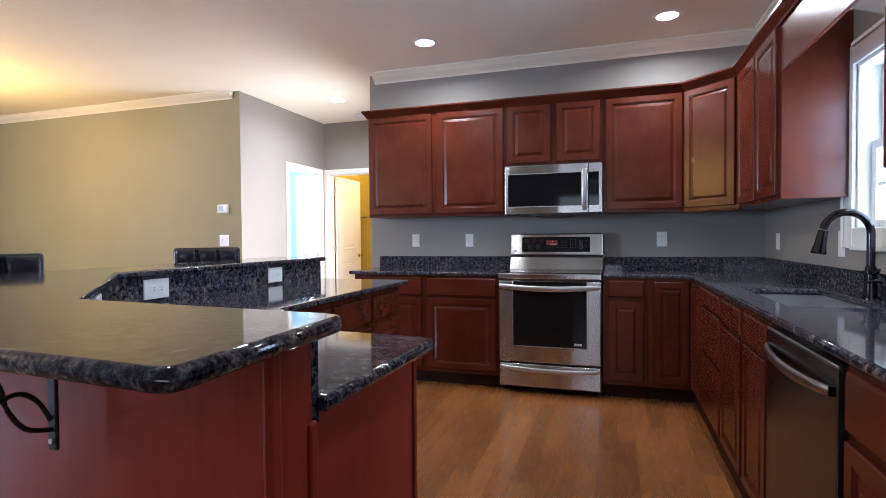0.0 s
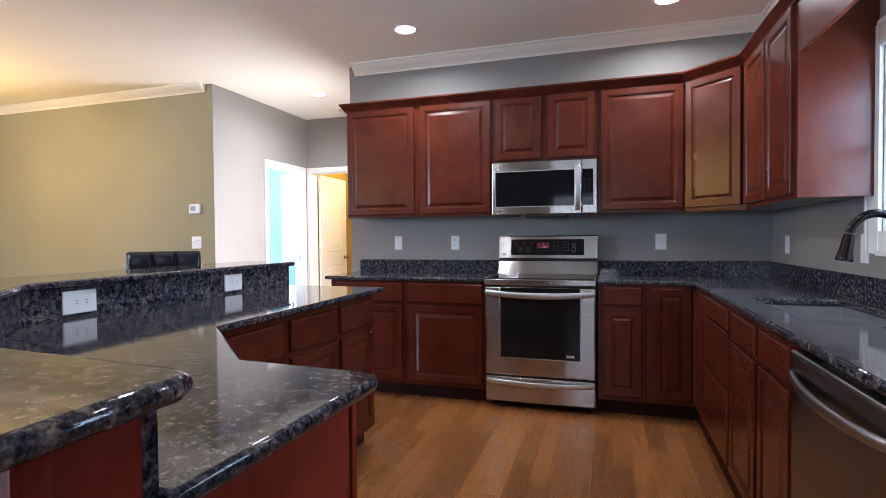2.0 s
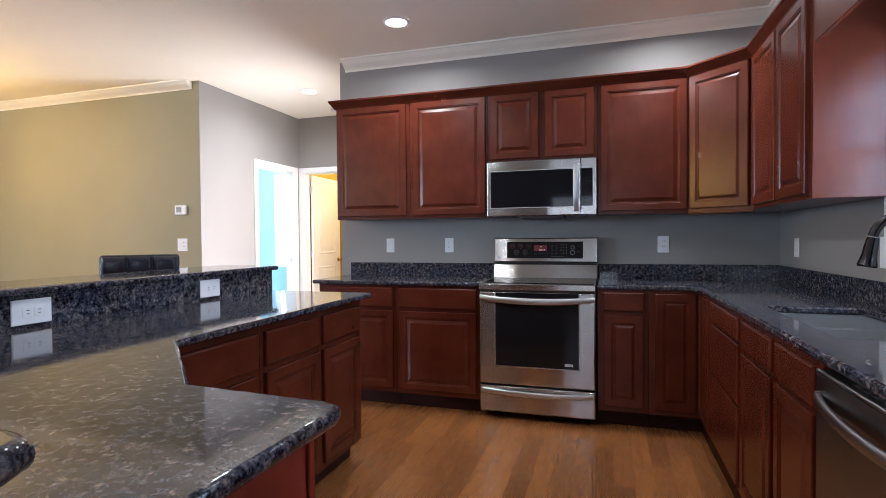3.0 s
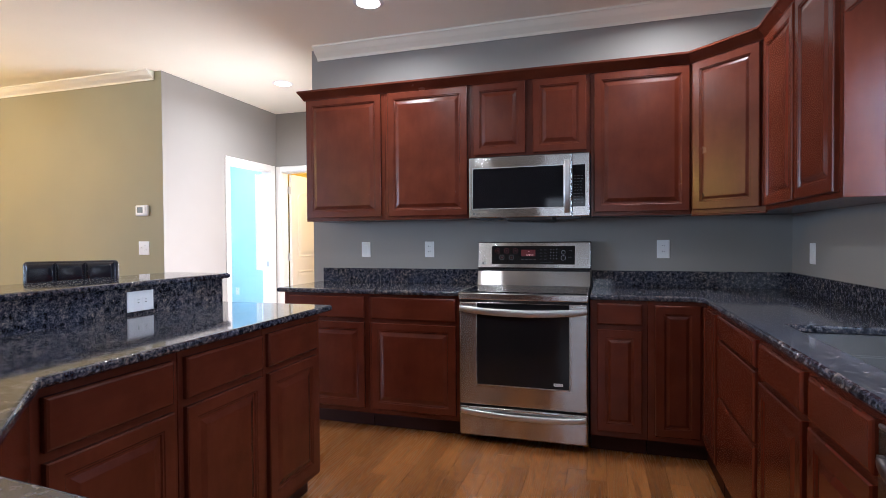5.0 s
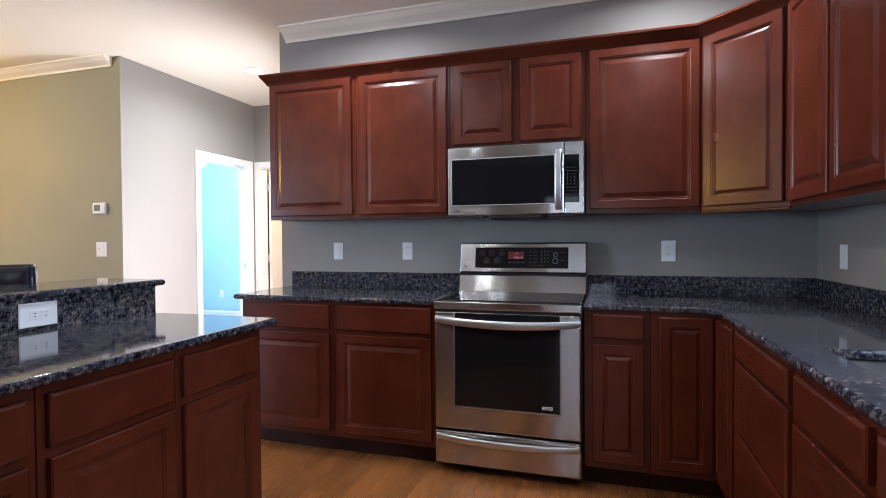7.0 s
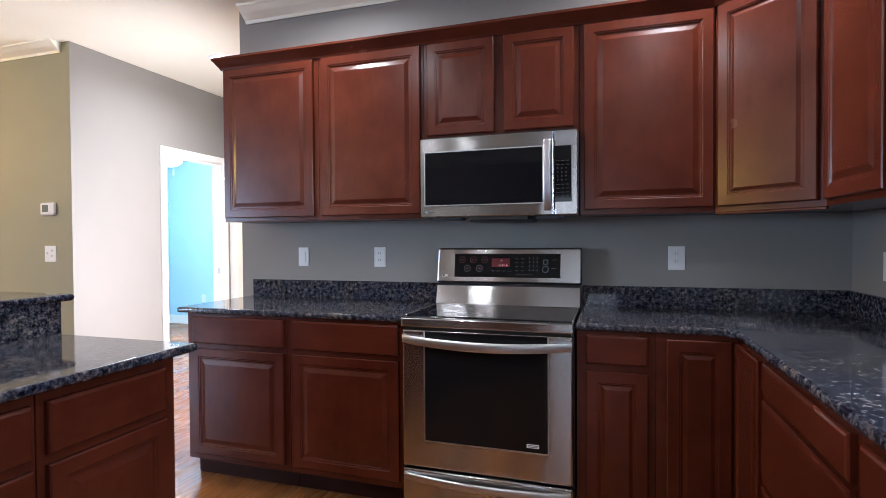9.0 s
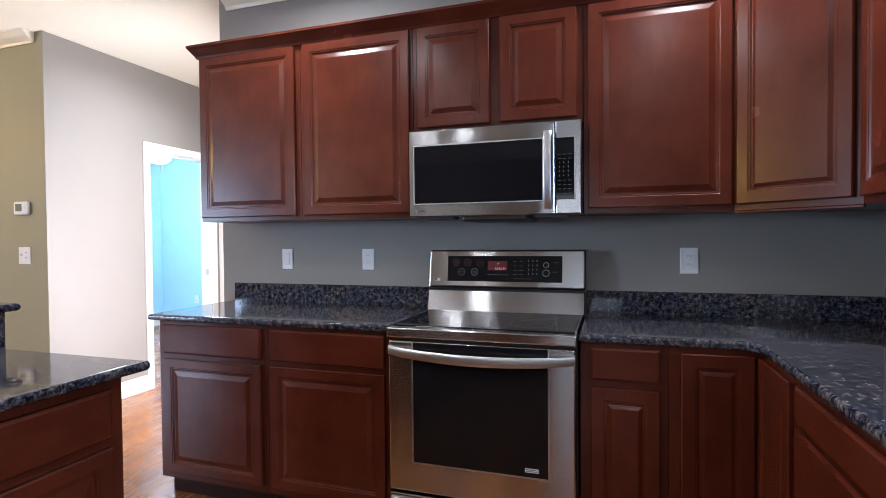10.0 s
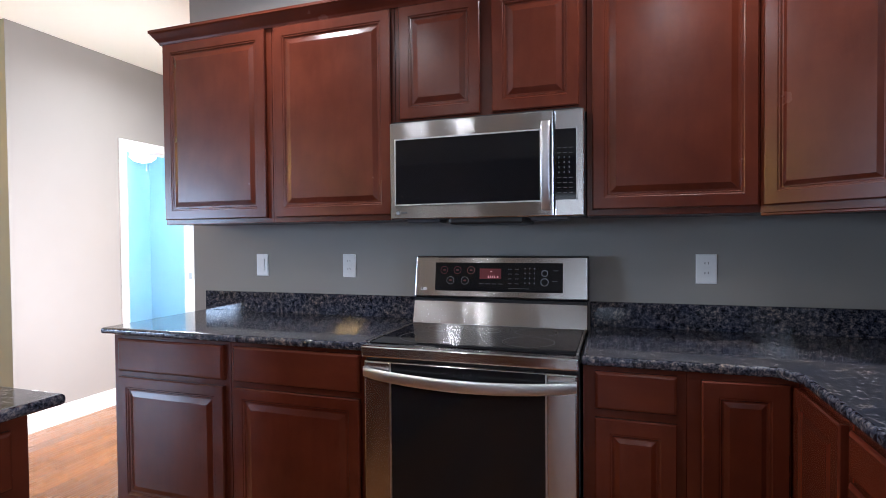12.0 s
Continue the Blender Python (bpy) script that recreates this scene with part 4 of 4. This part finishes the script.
plate("light_switch", pose(-3.49, -0.0005, 1.175), 0.118, 0.122, [("toggle", 0, -0.023), ("socket", 0.019, 0.023), ("socket", -0.019, 0.023)], "white switch and outlet plate on the dining wall", "switch")
plate("wall_outlet", pose(-5.35, 3.5695, 0.40), 0.072, 0.117, DUP, "white duplex outlet low on the blue wall", "outlet")

th = thing("thermostat", pose(-3.49, -0.0005, 1.512), "white programmable thermostat with a small grey screen", "thermostat")
part("case", boxes((-0.072, 0.072, -0.026, 0.0, -0.048, 0.048), bevel=0.012, seg=3), M_WHITE, th)
part("screen", boxes((-0.046, 0.016, -0.0275, -0.0262, -0.022, 0.030)), M_SCREEN, th, "grey display window")
for i in range(3):
    part("button", boxes((0.030, 0.052, -0.0285, -0.0262, 0.016 - i * 0.022, 0.028 - i * 0.022), bevel=0.001), M_WHITE, th)
for s in (-0.03, 0.0, 0.03):
    part("button", boxes((s - 0.01, s + 0.01, -0.0285, -0.0262, -0.040, -0.032), bevel=0.001), M_WHITE, th)

# ---- ceiling lamps ----
for cx, cy, watts in CANS:
    can = thing("recessed_or_fill_light", pose(cx, cy, CEIL), "round white recessed ceiling light, switched on (two of the set are added fill)", "ceiling light", "recessed lights")
    bm = bmesh.new()
    outer, inner = [], []
    for k in range(32):
        a = 2 * math.pi * k / 32
        outer.append(bm.verts.new((0.098 * math.cos(a), 0.098 * math.sin(a), -0.001)))
        inner.append(bm.verts.new((0.074 * math.cos(a), 0.074 * math.sin(a), -0.007)))
    for k in range(32):
        bm.faces.new([outer[k], outer[(k + 1) % 32], inner[(k + 1) % 32], inner[k]])
    part("trim_ring", bm, M_CANTRIM, can, smooth=True)
    bm = bmesh.new(); disc(bm, 0, 0, -0.0055, 0.0735, 0.004, 32)
    part("diffuser", bm, M_CAN, can, "glowing white lens")
pend = thing("pendant_lamp", pose(-3.8, -5.5, CEIL), "brass pendant lamp with two warm bare bulbs over the dining area", "pendant lamp")
bm = bmesh.new(); disc(bm, 0, 0, -0.022, 0.06, 0.0215, 24)
part("canopy", bm, M_BRASS, pend, smooth=True)
bm = bmesh.new(); rod(bm, [(0, 0, -0.023), (0, 0, -0.72), (0, 0, -0.73), (0, 0, -0.77), (0, 0, -0.78)], 0.01, 12, [0.007, 0.007, 0.022, 0.022, 0.006])
part("stem", bm, M_BRASS, pend, smooth=True)
for s in (-1, 1):
    bm = bmesh.new(); rod(bm, [(s * 0.015, -s * 0.006, -0.75), (s * 0.06, -s * 0.024, -0.765), (s * 0.09, -s * 0.036, -0.735)], 0.006, 8)
    part("arm", bm, M_BRASS, pend, smooth=True)
    bm = bmesh.new(); rod(bm, [(s * 0.09, -s * 0.036, -0.74), (s * 0.09, -s * 0.036, -0.715), (s * 0.09, -s * 0.036, -0.705), (s * 0.09, -s * 0.036, -0.70)], 0.02, 12, [0.016, 0.020, 0.016, 0.010])
    part("bulb_holder", bm, M_BRASS, pend, smooth=True)
dl_ = thing("ceiling_lamp", pose(-5.32, -1.5, CEIL), "brass hanging lamp with a warm glowing glass dome", "ceiling lamp")
bm = bmesh.new(); disc(bm, 0, 0, -0.03, 0.10, 0.029, 28)
part("canopy", bm, M_BRASS, dl_, smooth=True)
bm = bmesh.new(); rod(bm, [(0, 0, -0.391), (0, 0, -0.40), (0, 0, -0.43), (0, 0, -0.45), (0, 0, -0.458)], 0.1, 28, [0.15, 0.16, 0.14, 0.08, 0.02])
part("stem", boxes((-0.008, 0.008, -0.008, 0.008, -0.3905, -0.0305), bevel=0.003), M_BRASS, dl_)
part("glass_dome", bm, M_DOME, dl_, "warm glowing glass", smooth=True)
sm = thing("smoke_detector", pose(-2.55, 1.37, CEIL), "round white smoke detector on the hall ceiling", "smoke detector")
bm = bmesh.new(); rod(bm, [(0, 0, -0.0005), (0, 0, -0.02), (0, 0, -0.035), (0, 0, -0.038)], 0.06, 24, [0.066, 0.066, 0.055, 0.03])
part("case", bm, M_WHITE, sm, smooth=True)

# ---- bar stools ----


def stool(x, y, turn):
    root = thing("bar_stool", pose(x, y, 0, 0, 0, turn), "tall bar stool with a tufted black leather back", "bar stool", "bar stools")
    part("seat", boxes((-0.22, 0.22, -0.21, 0.21, 0.68, 0.75), bevel=0.025, seg=3), M_LEATHER, root, smooth=True)
    part("seat_frame", boxes((-0.20, 0.20, -0.19, 0.19, 0.635, 0.679), bevel=0.004), M_STOOLWOOD, root)
    for sx in (-1, 1):
        for sy in (-1, 1):
            bm = bmesh.new(); rod(bm, [(sx * 0.175, sy * 0.165, 0.634), (sx * 0.20, sy * 0.19, 0.001)], 0.02, 8, [0.022, 0.016])
            part("leg", bm, M_STOOLWOOD, root)
        part("stretcher", boxes((sx * 0.19 - 0.01, sx * 0.19 + 0.01, -0.165, 0.165, 0.20, 0.235)), M_STOOLWOOD, root)
    part("footrest", boxes((-0.18, 0.18, -0.19, -0.168, 0.25, 0.285)), M_STOOLWOOD, root)
    back = part("backrest", boxes((-0.212, 0.212, 0.185, 0.235, 0.76, 1.134), bevel=0.02, seg=3), M_LEATHER, root, smooth=True)
    for i in range(3):
        for j in range(3):
            cx, cz = -0.132 + 0.132 * i, 0.826 + 0.121 * j
            bm = bmesh.new()
            ring_panel(bm, cx - 0.064, cx + 0.064, cz - 0.056, cz + 0.056, [(0, 0), (0.004, 0.008), (0.014, 0.016), (0.030, 0.020)], 0.186)
            part("cushion", bm, M_LEATHER, back, smooth=True)
    for sx in (-1, 1):
        part("back_post", boxes((sx * 0.185 - 0.014, sx * 0.185 + 0.014, 0.195, 0.225, 0.64, 0.78)), M_STOOLWOOD, root)


stool(-2.10, -1.80, 38)
stool(-2.02, -3.13, 56)

# ---- range ----
rg = thing("range", pose(0, -0.03, 0), "stainless steel electric range with a black glass cooktop", "range")
W = 0.379
part("body", boxes((-W, W, -0.585, 0.0, 0.045, 0.895), bevel=0.002), M_GREYSIDE, rg)
for sx in (-0.33, 0.33):
    for sy in (-0.50, -0.08):
        bm = bmesh.new(); disc(bm, sx, sy, 0.001, 0.018, 0.044, 12)
        part("foot", bm, M_PLASTIC, rg)
FY = -0.620                                # door front plane in local y
draw = part("drawer", boxes((-W + 0.002, W - 0.002, FY, -0.586, 0.048, 0.226), bevel=0.010, seg=4), M_STEEL, rg, "brushed steel storage drawer", smooth=True)


def bow_handle(xs, z, y0, out, h, name, parent, mat, drop=0.0):
    """A wide flat handle, bowed outwards in the middle."""
    bm = bmesh.new()
    n = 25
    rows = []
    for i in range(n):
        u = i / (n - 1)
        x = xs[0] + (xs[1] - xs[0]) * u
        bow = math.sin(math.pi * u) ** 0.7
        y = y0 - 0.002 - out * bow
        hh = h * (0.85 + 0.15 * bow) / 2
        zz = z - drop * bow
        ring = [(math.cos(a), math.sin(a)) for a in np.linspace(0, 2 * math.pi, 16, endpoint=False)]
        rows.append([bm.verts.new((x, y + 0.009 * math.copysign(abs(c) ** 0.7, c), zz + hh * math.copysign(abs(q) ** 0.7, q))) for c, q in ring])
    for a, b in zip(rows, rows[1:]):
        for i in range(16):
            bm.faces.new([a[i], a[(i + 1) % 16], b[(i + 1) % 16], b[i]])
    bm.faces.new(rows[0]); bm.faces.new(rows[-1][::-1])
    for x in xs:
        s = 0.014 if x < (xs[0] + xs[1]) / 2 else -0.014
        box(bm, min(x, x + s), max(x, x + s), y0 - 0.010, y0 + 0.002, z - h * 0.42, z + h * 0.42)
    return part(name, bm, mat, parent, "bowed steel handle", smooth=True)


bow_handle((-W + 0.012, W - 0.012), 0.196, FY, 0.022, 0.036, "drawer_handle", draw, M_BRIGHT, 0.012)
door = part("oven_door", boxes((-W + 0.002, W - 0.002, FY, -0.586, 0.236, 0.858), bevel=0.010, seg=4), M_STEEL_V, rg, "brushed steel oven door", smooth=True)
part("window", boxes((-0.272, 0.280, FY - 0.003, FY - 0.0005, 0.358, 0.852), bevel=0.001), M_OVEN, door, "dark oven window")
bm = bmesh.new()
for r in ((-0.272, -0.266, 0.358, 0.852), (0.274, 0.280, 0.358, 0.852), (-0.266, 0.274, 0.358, 0.364)):
    box(bm, r[0], r[1], FY - 0.005, FY - 0.003, r[2], r[3])
part("window_bezel", bm, M_BRIGHT, door)
bow_handle((-W + 0.006, W - 0.006), 0.818, FY, 0.038, 0.042, "door_handle", door, M_BRIGHT, 0.018)
part("sticker", boxes((0.186, 0.238, FY - 0.0042, FY - 0.0032, 0.382, 0.398)), M_WHITE, door, "small white paper label")
for k in (0.387, 0.393):
    part("sticker_print", boxes((0.190, 0.234, FY - 0.0050, FY - 0.0043, k - 0.0012, k + 0.0012)), M_PRINT, door)
part("cooktop_front", boxes((-W, W, FY - 0.012, -0.584, 0.870, 0.912), bevel=0.006, seg=2), M_STEEL, rg, "brushed steel front edge of the cooktop")
part("vent_gap", boxes((-W + 0.01, W - 0.01, FY + 0.012, -0.586, 0.858, 0.870)), M_PLASTIC, rg)
ck = part("cooktop", boxes((-W + 0.012, W - 0.012, -0.583, -0.125, 0.8955, 0.916), bevel=0.002), M_BLACK, rg, "black glass cooktop")
for sx in (-1, 1):
    a, b = sorted((sx * W, sx * (W - 0.0115)))
    part("side_rim", boxes((a, b, -0.583, -0.09, 0.8955, 0.918), bevel=0.002), M_STEEL, rg)
for bx, by, br in ((-0.19, -0.43, 0.115), (0.19, -0.43, 0.095), (-0.19, -0.23, 0.075), (0.19, -0.23, 0.085), (0.0, -0.25, 0.05)):
    bm = bmesh.new()
    v0 = [bm.verts.new((bx + br * math.cos(a), by + br * math.sin(a), 0.9165)) for a in np.linspace(0, 2 * math.pi, 48, endpoint=False)]
    v1 = [bm.verts.new((bx + (br - 0.003) * math.cos(a), by + (br - 0.003) * math.sin(a), 0.9165)) for a in np.linspace(0, 2 * math.pi, 48, endpoint=False)]
    for i in range(48):
        bm.faces.new([v0[i], v0[(i + 1) % 48], v1[(i + 1) % 48], v1[i]])
    part("burner_ring", bm, M_FAINT, ck, "printed burner ring")
# raised back with the control panel
bm = bmesh.new()
side = [(-0.124, 0.9165), (-0.100, 1.012), (-0.004, 1.012), (-0.004, 0.9165)]
vs = [[bm.verts.new((x, y, z)) for y, z in side] for x in (-W, W)]
for i in range(4):
    bm.faces.new([vs[0][i], vs[0][(i + 1) % 4], vs[1][(i + 1) % 4], vs[1][i]])
bm.faces.new(vs[0]); bm.faces.new(vs[1][::-1])
part("back_riser", bm, M_STEEL, rg, "brushed steel riser")
part("riser_gap", boxes((-W + 0.003, W - 0.003, -0.088, -0.006, 1.0125, 1.024)), M_PLASTIC, rg)
TILT = -9
guard = part("control_housing", boxes((-W - 0.004, W + 0.004, -0.034, 0.0, 0.0, 0.186), bevel=0.008, seg=3), M_STEEL, rg, "brushed steel control housing", pose(0, -0.064, 1.0245, TILT))
part("housing_trim", boxes((-W - 0.007, W + 0.007, -0.024, 0.004, -0.002, 0.1895), bevel=0.008, seg=3), M_PLASTIC, guard, "black rear trim")
panel = part("control_panel", boxes((-0.284, 0.280, -0.0365, -0.0345, 0.030, 0.156), bevel=0.001), M_BLACK, guard, "black touch control panel")
Y = -0.0368


def mark(name, x0, x1, z0, z1, mat, parent=guard, y=Y):
    return part(name, boxes((x0, x1, y - 0.0006, y, z0, z1)), mat, parent)


part("display", boxes((-0.078, 0.018, Y - 0.0008, Y, 0.085, 0.130)), M_RED, guard, "red lit display")
for i, (x, w) in enumerate(((-0.040, 0.006), (-0.030, 0.004), (-0.022, 0.006), (-0.013, 0.006), (0.000, 0.008))):
    part("display_digit", boxes((x, x + w * 0.45, Y - 0.0016, Y - 0.0009, 0.089, 0.099)), M_DIGIT, guard)
    part("display_digit", boxes((x + w * 0.45, x + w, Y - 0.0016, Y - 0.0009, 0.089 + 0.004 * (i % 3), 0.091 + 0.004 * (i % 3))), M_DIGIT, guard)
part("display_digit", boxes((-0.030, -0.022, Y - 0.0016, Y - 0.0009, 0.116, 0.120)), M_DIGIT, guard)


def dial(x, z, r, mat):
    bm = bmesh.new()
    k = 24
    a0 = [bm.verts.new((x + r * math.cos(2 * math.pi * i / k), Y - 0.0005, z + r * math.sin(2 * math.pi * i / k))) for i in range(k)]
    a1 = [bm.verts.new((x + (r - 0.003) * math.cos(2 * math.pi * i / k), Y - 0.0005, z + (r - 0.003) * math.sin(2 * math.pi * i / k))) for i in range(k)]
    for i in range(k):
        bm.faces.new([a0[i], a0[(i + 1) % k], a1[(i + 1) % k], a1[i]])
    part("burner_key", bm, mat, guard)


for x in (-0.242, -0.180, -0.118):
    dial(x, 0.122, 0.018, M_REDRING)
    mark("key_print", x - 0.006, x + 0.006, 0.119, 0.126, M_REDRING)
for x in (-0.212, -0.145):
    dial(x, 0.076, 0.018, M_DIM)
    mark("key_print", x - 0.006, x + 0.006, 0.073, 0.080, M_REDRING)
dial(0.205, 0.112, 0.014, M_PRINT); dial(0.205, 0.074, 0.017, M_PRINT)
for i in range(3):
    for j in range(4):
        mark("key_print", 0.120 + i * 0.020, 0.124 + i * 0.020, 0.066 + j * 0.021, 0.072 + j * 0.021, M_PRINT)
for i in range(2):
    for j in range(4):
        mark("key_print", 0.048 + i * 0.030, 0.064 + i * 0.030, 0.064 + j * 0.021, 0.067 + j * 0.021, M_DIM)
for i in range(4):
    mark("key_print", -0.078 + i * 0.028, -0.060 + i * 0.028, 0.062, 0.065, M_DIM)
mark("key_print", 0.240, 0.262, 0.122, 0.125, M_DIM)
mark("key_print", 0.235, 0.258, 0.078, 0.081, M_DIM)
mark("key_print", 0.05, 0.14, 0.044, 0.046, M_DIM)
mark("badge", -0.352, -0.322, 0.030, 0.044, M_WHITE, guard, -0.0342)
mark("badge_mark", -0.349, -0.340, 0.032, 0.042, M_GREYSIDE, guard, -0.0350)

# ---- microwave ----
mw = thing("microwave", pose(0.004, -0.003, 1.364), "stainless steel over-the-range microwave with a black window", "microwave")
MH = 0.393
part("body", boxes((-W, W, -0.355, 0.0, 0.012, MH), bevel=0.002), M_GREYSIDE, mw)
door = part("door", boxes((-W, 0.272, -0.397, -0.3555, 0.006, MH), bevel=0.005, seg=2), M_STEEL, mw, "brushed steel microwave door")
part("window", boxes((-0.352, 0.222, -0.3995, -0.3975, 0.066, 0.322), bevel=0.001), M_BLACK, door, "black glass window")
bm = bmesh.new()
for r in ((-0.357, -0.352, 0.061, 0.327), (0.222, 0.227, 0.061, 0.327), (-0.352, 0.222, 0.061, 0.066), (-0.352, 0.222, 0.322, 0.327)):
    box(bm, r[0], r[1], -0.4015, -0.3975, r[2], r[3])
part("window_bezel", bm, M_BRIGHT, door)
bm = bmesh.new()
rows = []
for i in range(21):
    u = i / 20
    z = 0.028 + 0.326 * u
    y = -0.402 - 0.032 * math.sin(math.pi * u) ** 0.6
    ring = [(math.cos(a), math.sin(a)) for a in np.linspace(0, 2 * math.pi, 16, endpoint=False)]
    rows.append([bm.verts.new((0.245 + 0.017 * math.copysign(abs(c) ** 0.6, c), y + 0.007 * math.copysign(abs(q) ** 0.6, q), z)) for c, q in ring])
for a, b in zip(rows, rows[1:]):
    for i in range(16):
        bm.faces.new([a[i], a[(i + 1) % 16], b[(i + 1) % 16], b[i]])
bm.faces.new(rows[0]); bm.faces.new(rows[-1][::-1])
box(bm, 0.232, 0.258, -0.405, -0.397, 0.030, 0.052); box(bm, 0.232, 0.258, -0.405, -0.397, 0.330, 0.350)
part("door_handle", bm, M_BRIGHT, door, "bowed upright steel handle", smooth=True)
cp = part("control_side", boxes((0.275, W, -0.397, -0.3555, 0.006, MH), bevel=0.005, seg=2), M_STEEL, mw, "brushed steel control side")
part("keypad", boxes((0.277, 0.352, -0.3995, -0.3975, 0.066, 0.322), bevel=0.001), M_BLACK, cp, "black keypad")
part("keypad_bezel", boxes((0.352, 0.356, -0.4005, -0.3975, 0.063, 0.325)), M_BRIGHT, cp)
for j in range(10):
    for i in range(3):
        if j in (4, 5, 6, 7):
            part("key_print", boxes((0.290 + i * 0.018, 0.2925 + i * 0.018, -0.4003, -0.3996, 0.090 + j * 0.018, 0.096 + j * 0.018)), M_PRINT, cp)
        else:
            part("key_print", boxes((0.285 + i * 0.021, 0.298 + i * 0.021, -0.4003, -0.3996, 0.090 + j * 0.018, 0.0925 + j * 0.018)), M_DIM, cp)
part("vent_grille", boxes((-0.135, 0.155, -0.385, -0.08, -0.016, 0.0115), bevel=0.008, seg=2), M_PLASTIC, mw, "black underside vent")
for s in (-1, 1):
    part("light_cover", boxes((s * 0.25 - 0.07, s * 0.25 + 0.07, -0.36, -0.27, -0.007, 0.0118), bevel=0.003), M_GREYSIDE, mw)
part("top_vent", boxes((-W + 0.01, W - 0.01, -0.39, -0.356, MH + 0.0003, MH + 0.0045)), M_PLASTIC, mw)
bm = bmesh.new(); disc(bm, -0.345, -0.3975, 0.032, 0.008, -0.0012, 18, 'y')
part("badge", bm, M_PRINT, door)
mark("badge_print", -0.330, -0.306, 0.029, 0.035, M_DIM, door, -0.3972)

# ---- dishwasher ----
dw = thing("dishwasher", pose(0.968, -2.472, 0, 0, 0, -90), "stainless steel dishwasher with a bowed handle", "dishwasher")
part("tub", boxes((0.008, 0.602, 0.055, 0.585, 0.10, 0.874), bevel=0.002), M_PLASTIC, dw)
dd = part("door", boxes((0.004, 0.606, 0.0, 0.054, 0.115, 0.858), bevel=0.004, seg=2), M_STEEL_DW, dw, "brushed steel dishwasher door, coloured darker for the shade on it")
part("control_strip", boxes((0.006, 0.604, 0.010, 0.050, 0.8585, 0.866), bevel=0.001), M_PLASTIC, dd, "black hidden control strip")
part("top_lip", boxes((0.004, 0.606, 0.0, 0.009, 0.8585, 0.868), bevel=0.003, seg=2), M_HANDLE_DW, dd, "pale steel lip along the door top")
part("side_edge", boxes((0.6062, 0.609, 0.002, 0.053, 0.117, 0.856)), M_PLASTIC, dd)
for k in range(6):
    part("control_print", boxes((0.16 + k * 0.045, 0.185 + k * 0.045, 0.024, 0.036, 0.8662, 0.8668)), M_PRINT, dd)
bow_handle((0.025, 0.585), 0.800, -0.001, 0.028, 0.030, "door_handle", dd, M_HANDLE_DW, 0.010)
part("kick_plate", boxes((0.008, 0.602, 0.075, 0.09, 0.004, 0.0995)), M_PLASTIC, dw)

# ---- oak floor ----
floor = structure("floor", boxes((-8.14, R + 0.14, -8.14, 4.2, -0.10, -0.012)), M_TOE, "oak strip floor in warm honey brown", "floor")
BW = 0.100
rng = random.Random(4)
shared = {}


def board_mesh(length):
    if length not in shared:
        bm = bmesh.new()
        w, g, c = BW / 2 - 0.0002, 0.0006, 0.0005
        a = [bm.verts.new(p) for p in ((-w, 0, -0.0118), (w, 0, -0.0118), (w, length - 0.0008, -0.0118), (-w, length - 0.0008, -0.0118))]
        b = [bm.verts.new(p) for p in ((-w, 0, -c), (w, 0, -c), (w, length - 0.0008, -c), (-w, length - 0.0008, -c))]
        t = [bm.verts.new(p) for p in ((-w + g, g, 0), (w - g, g, 0), (w - g, length - 0.0008 - g, 0), (-w + g, length - 0.0008 - g, 0))]
        for lo, hi in ((a, b), (b, t)):
            for i in range(4):
                bm.faces.new([lo[i], lo[(i + 1) % 4], hi[(i + 1) % 4], hi[i]])
        bm.faces.new(t)
        shared[length] = finish(bm, "floorboard", M_OAK)
    return shared[length]


LENGTHS = (0.45, 0.6, 0.75, 0.9, 1.1, 1.3)
rest = bmesh.new()
for i in range(int((R + 8.0) / BW) + 1):
    x = R - BW / 2 - i * BW
    y = -8.0 - rng.random() * 0.4
    while y < 4.1:
        ln = rng.choice(LENGTHS)
        mid = y + ln / 2
        near = (-1.0 < x < 1.1 and -3.9 < mid < -0.3) or (-3.25 < x < -1.6 and -0.7 < mid < 1.7)
        if near:
            ob = new("floorboard", board_mesh(ln))
            ob.location = (x, y, 0)
            ob.parent = floor
        else:
            w = BW / 2 - 0.0006
            ngon(rest, [(x - w, y, 0), (x + w, y, 0), (x + w, y + ln - 0.001, 0), (x - w, y + ln - 0.001, 0)])
        y += ln
me = bpy.data.meshes.new("floorboards")
rest.to_mesh(me); rest.free(); me.materials.append(M_OAK)
fl = new("floorboards", me)
fl.parent = floor
tagged(fl, kind="stuff")
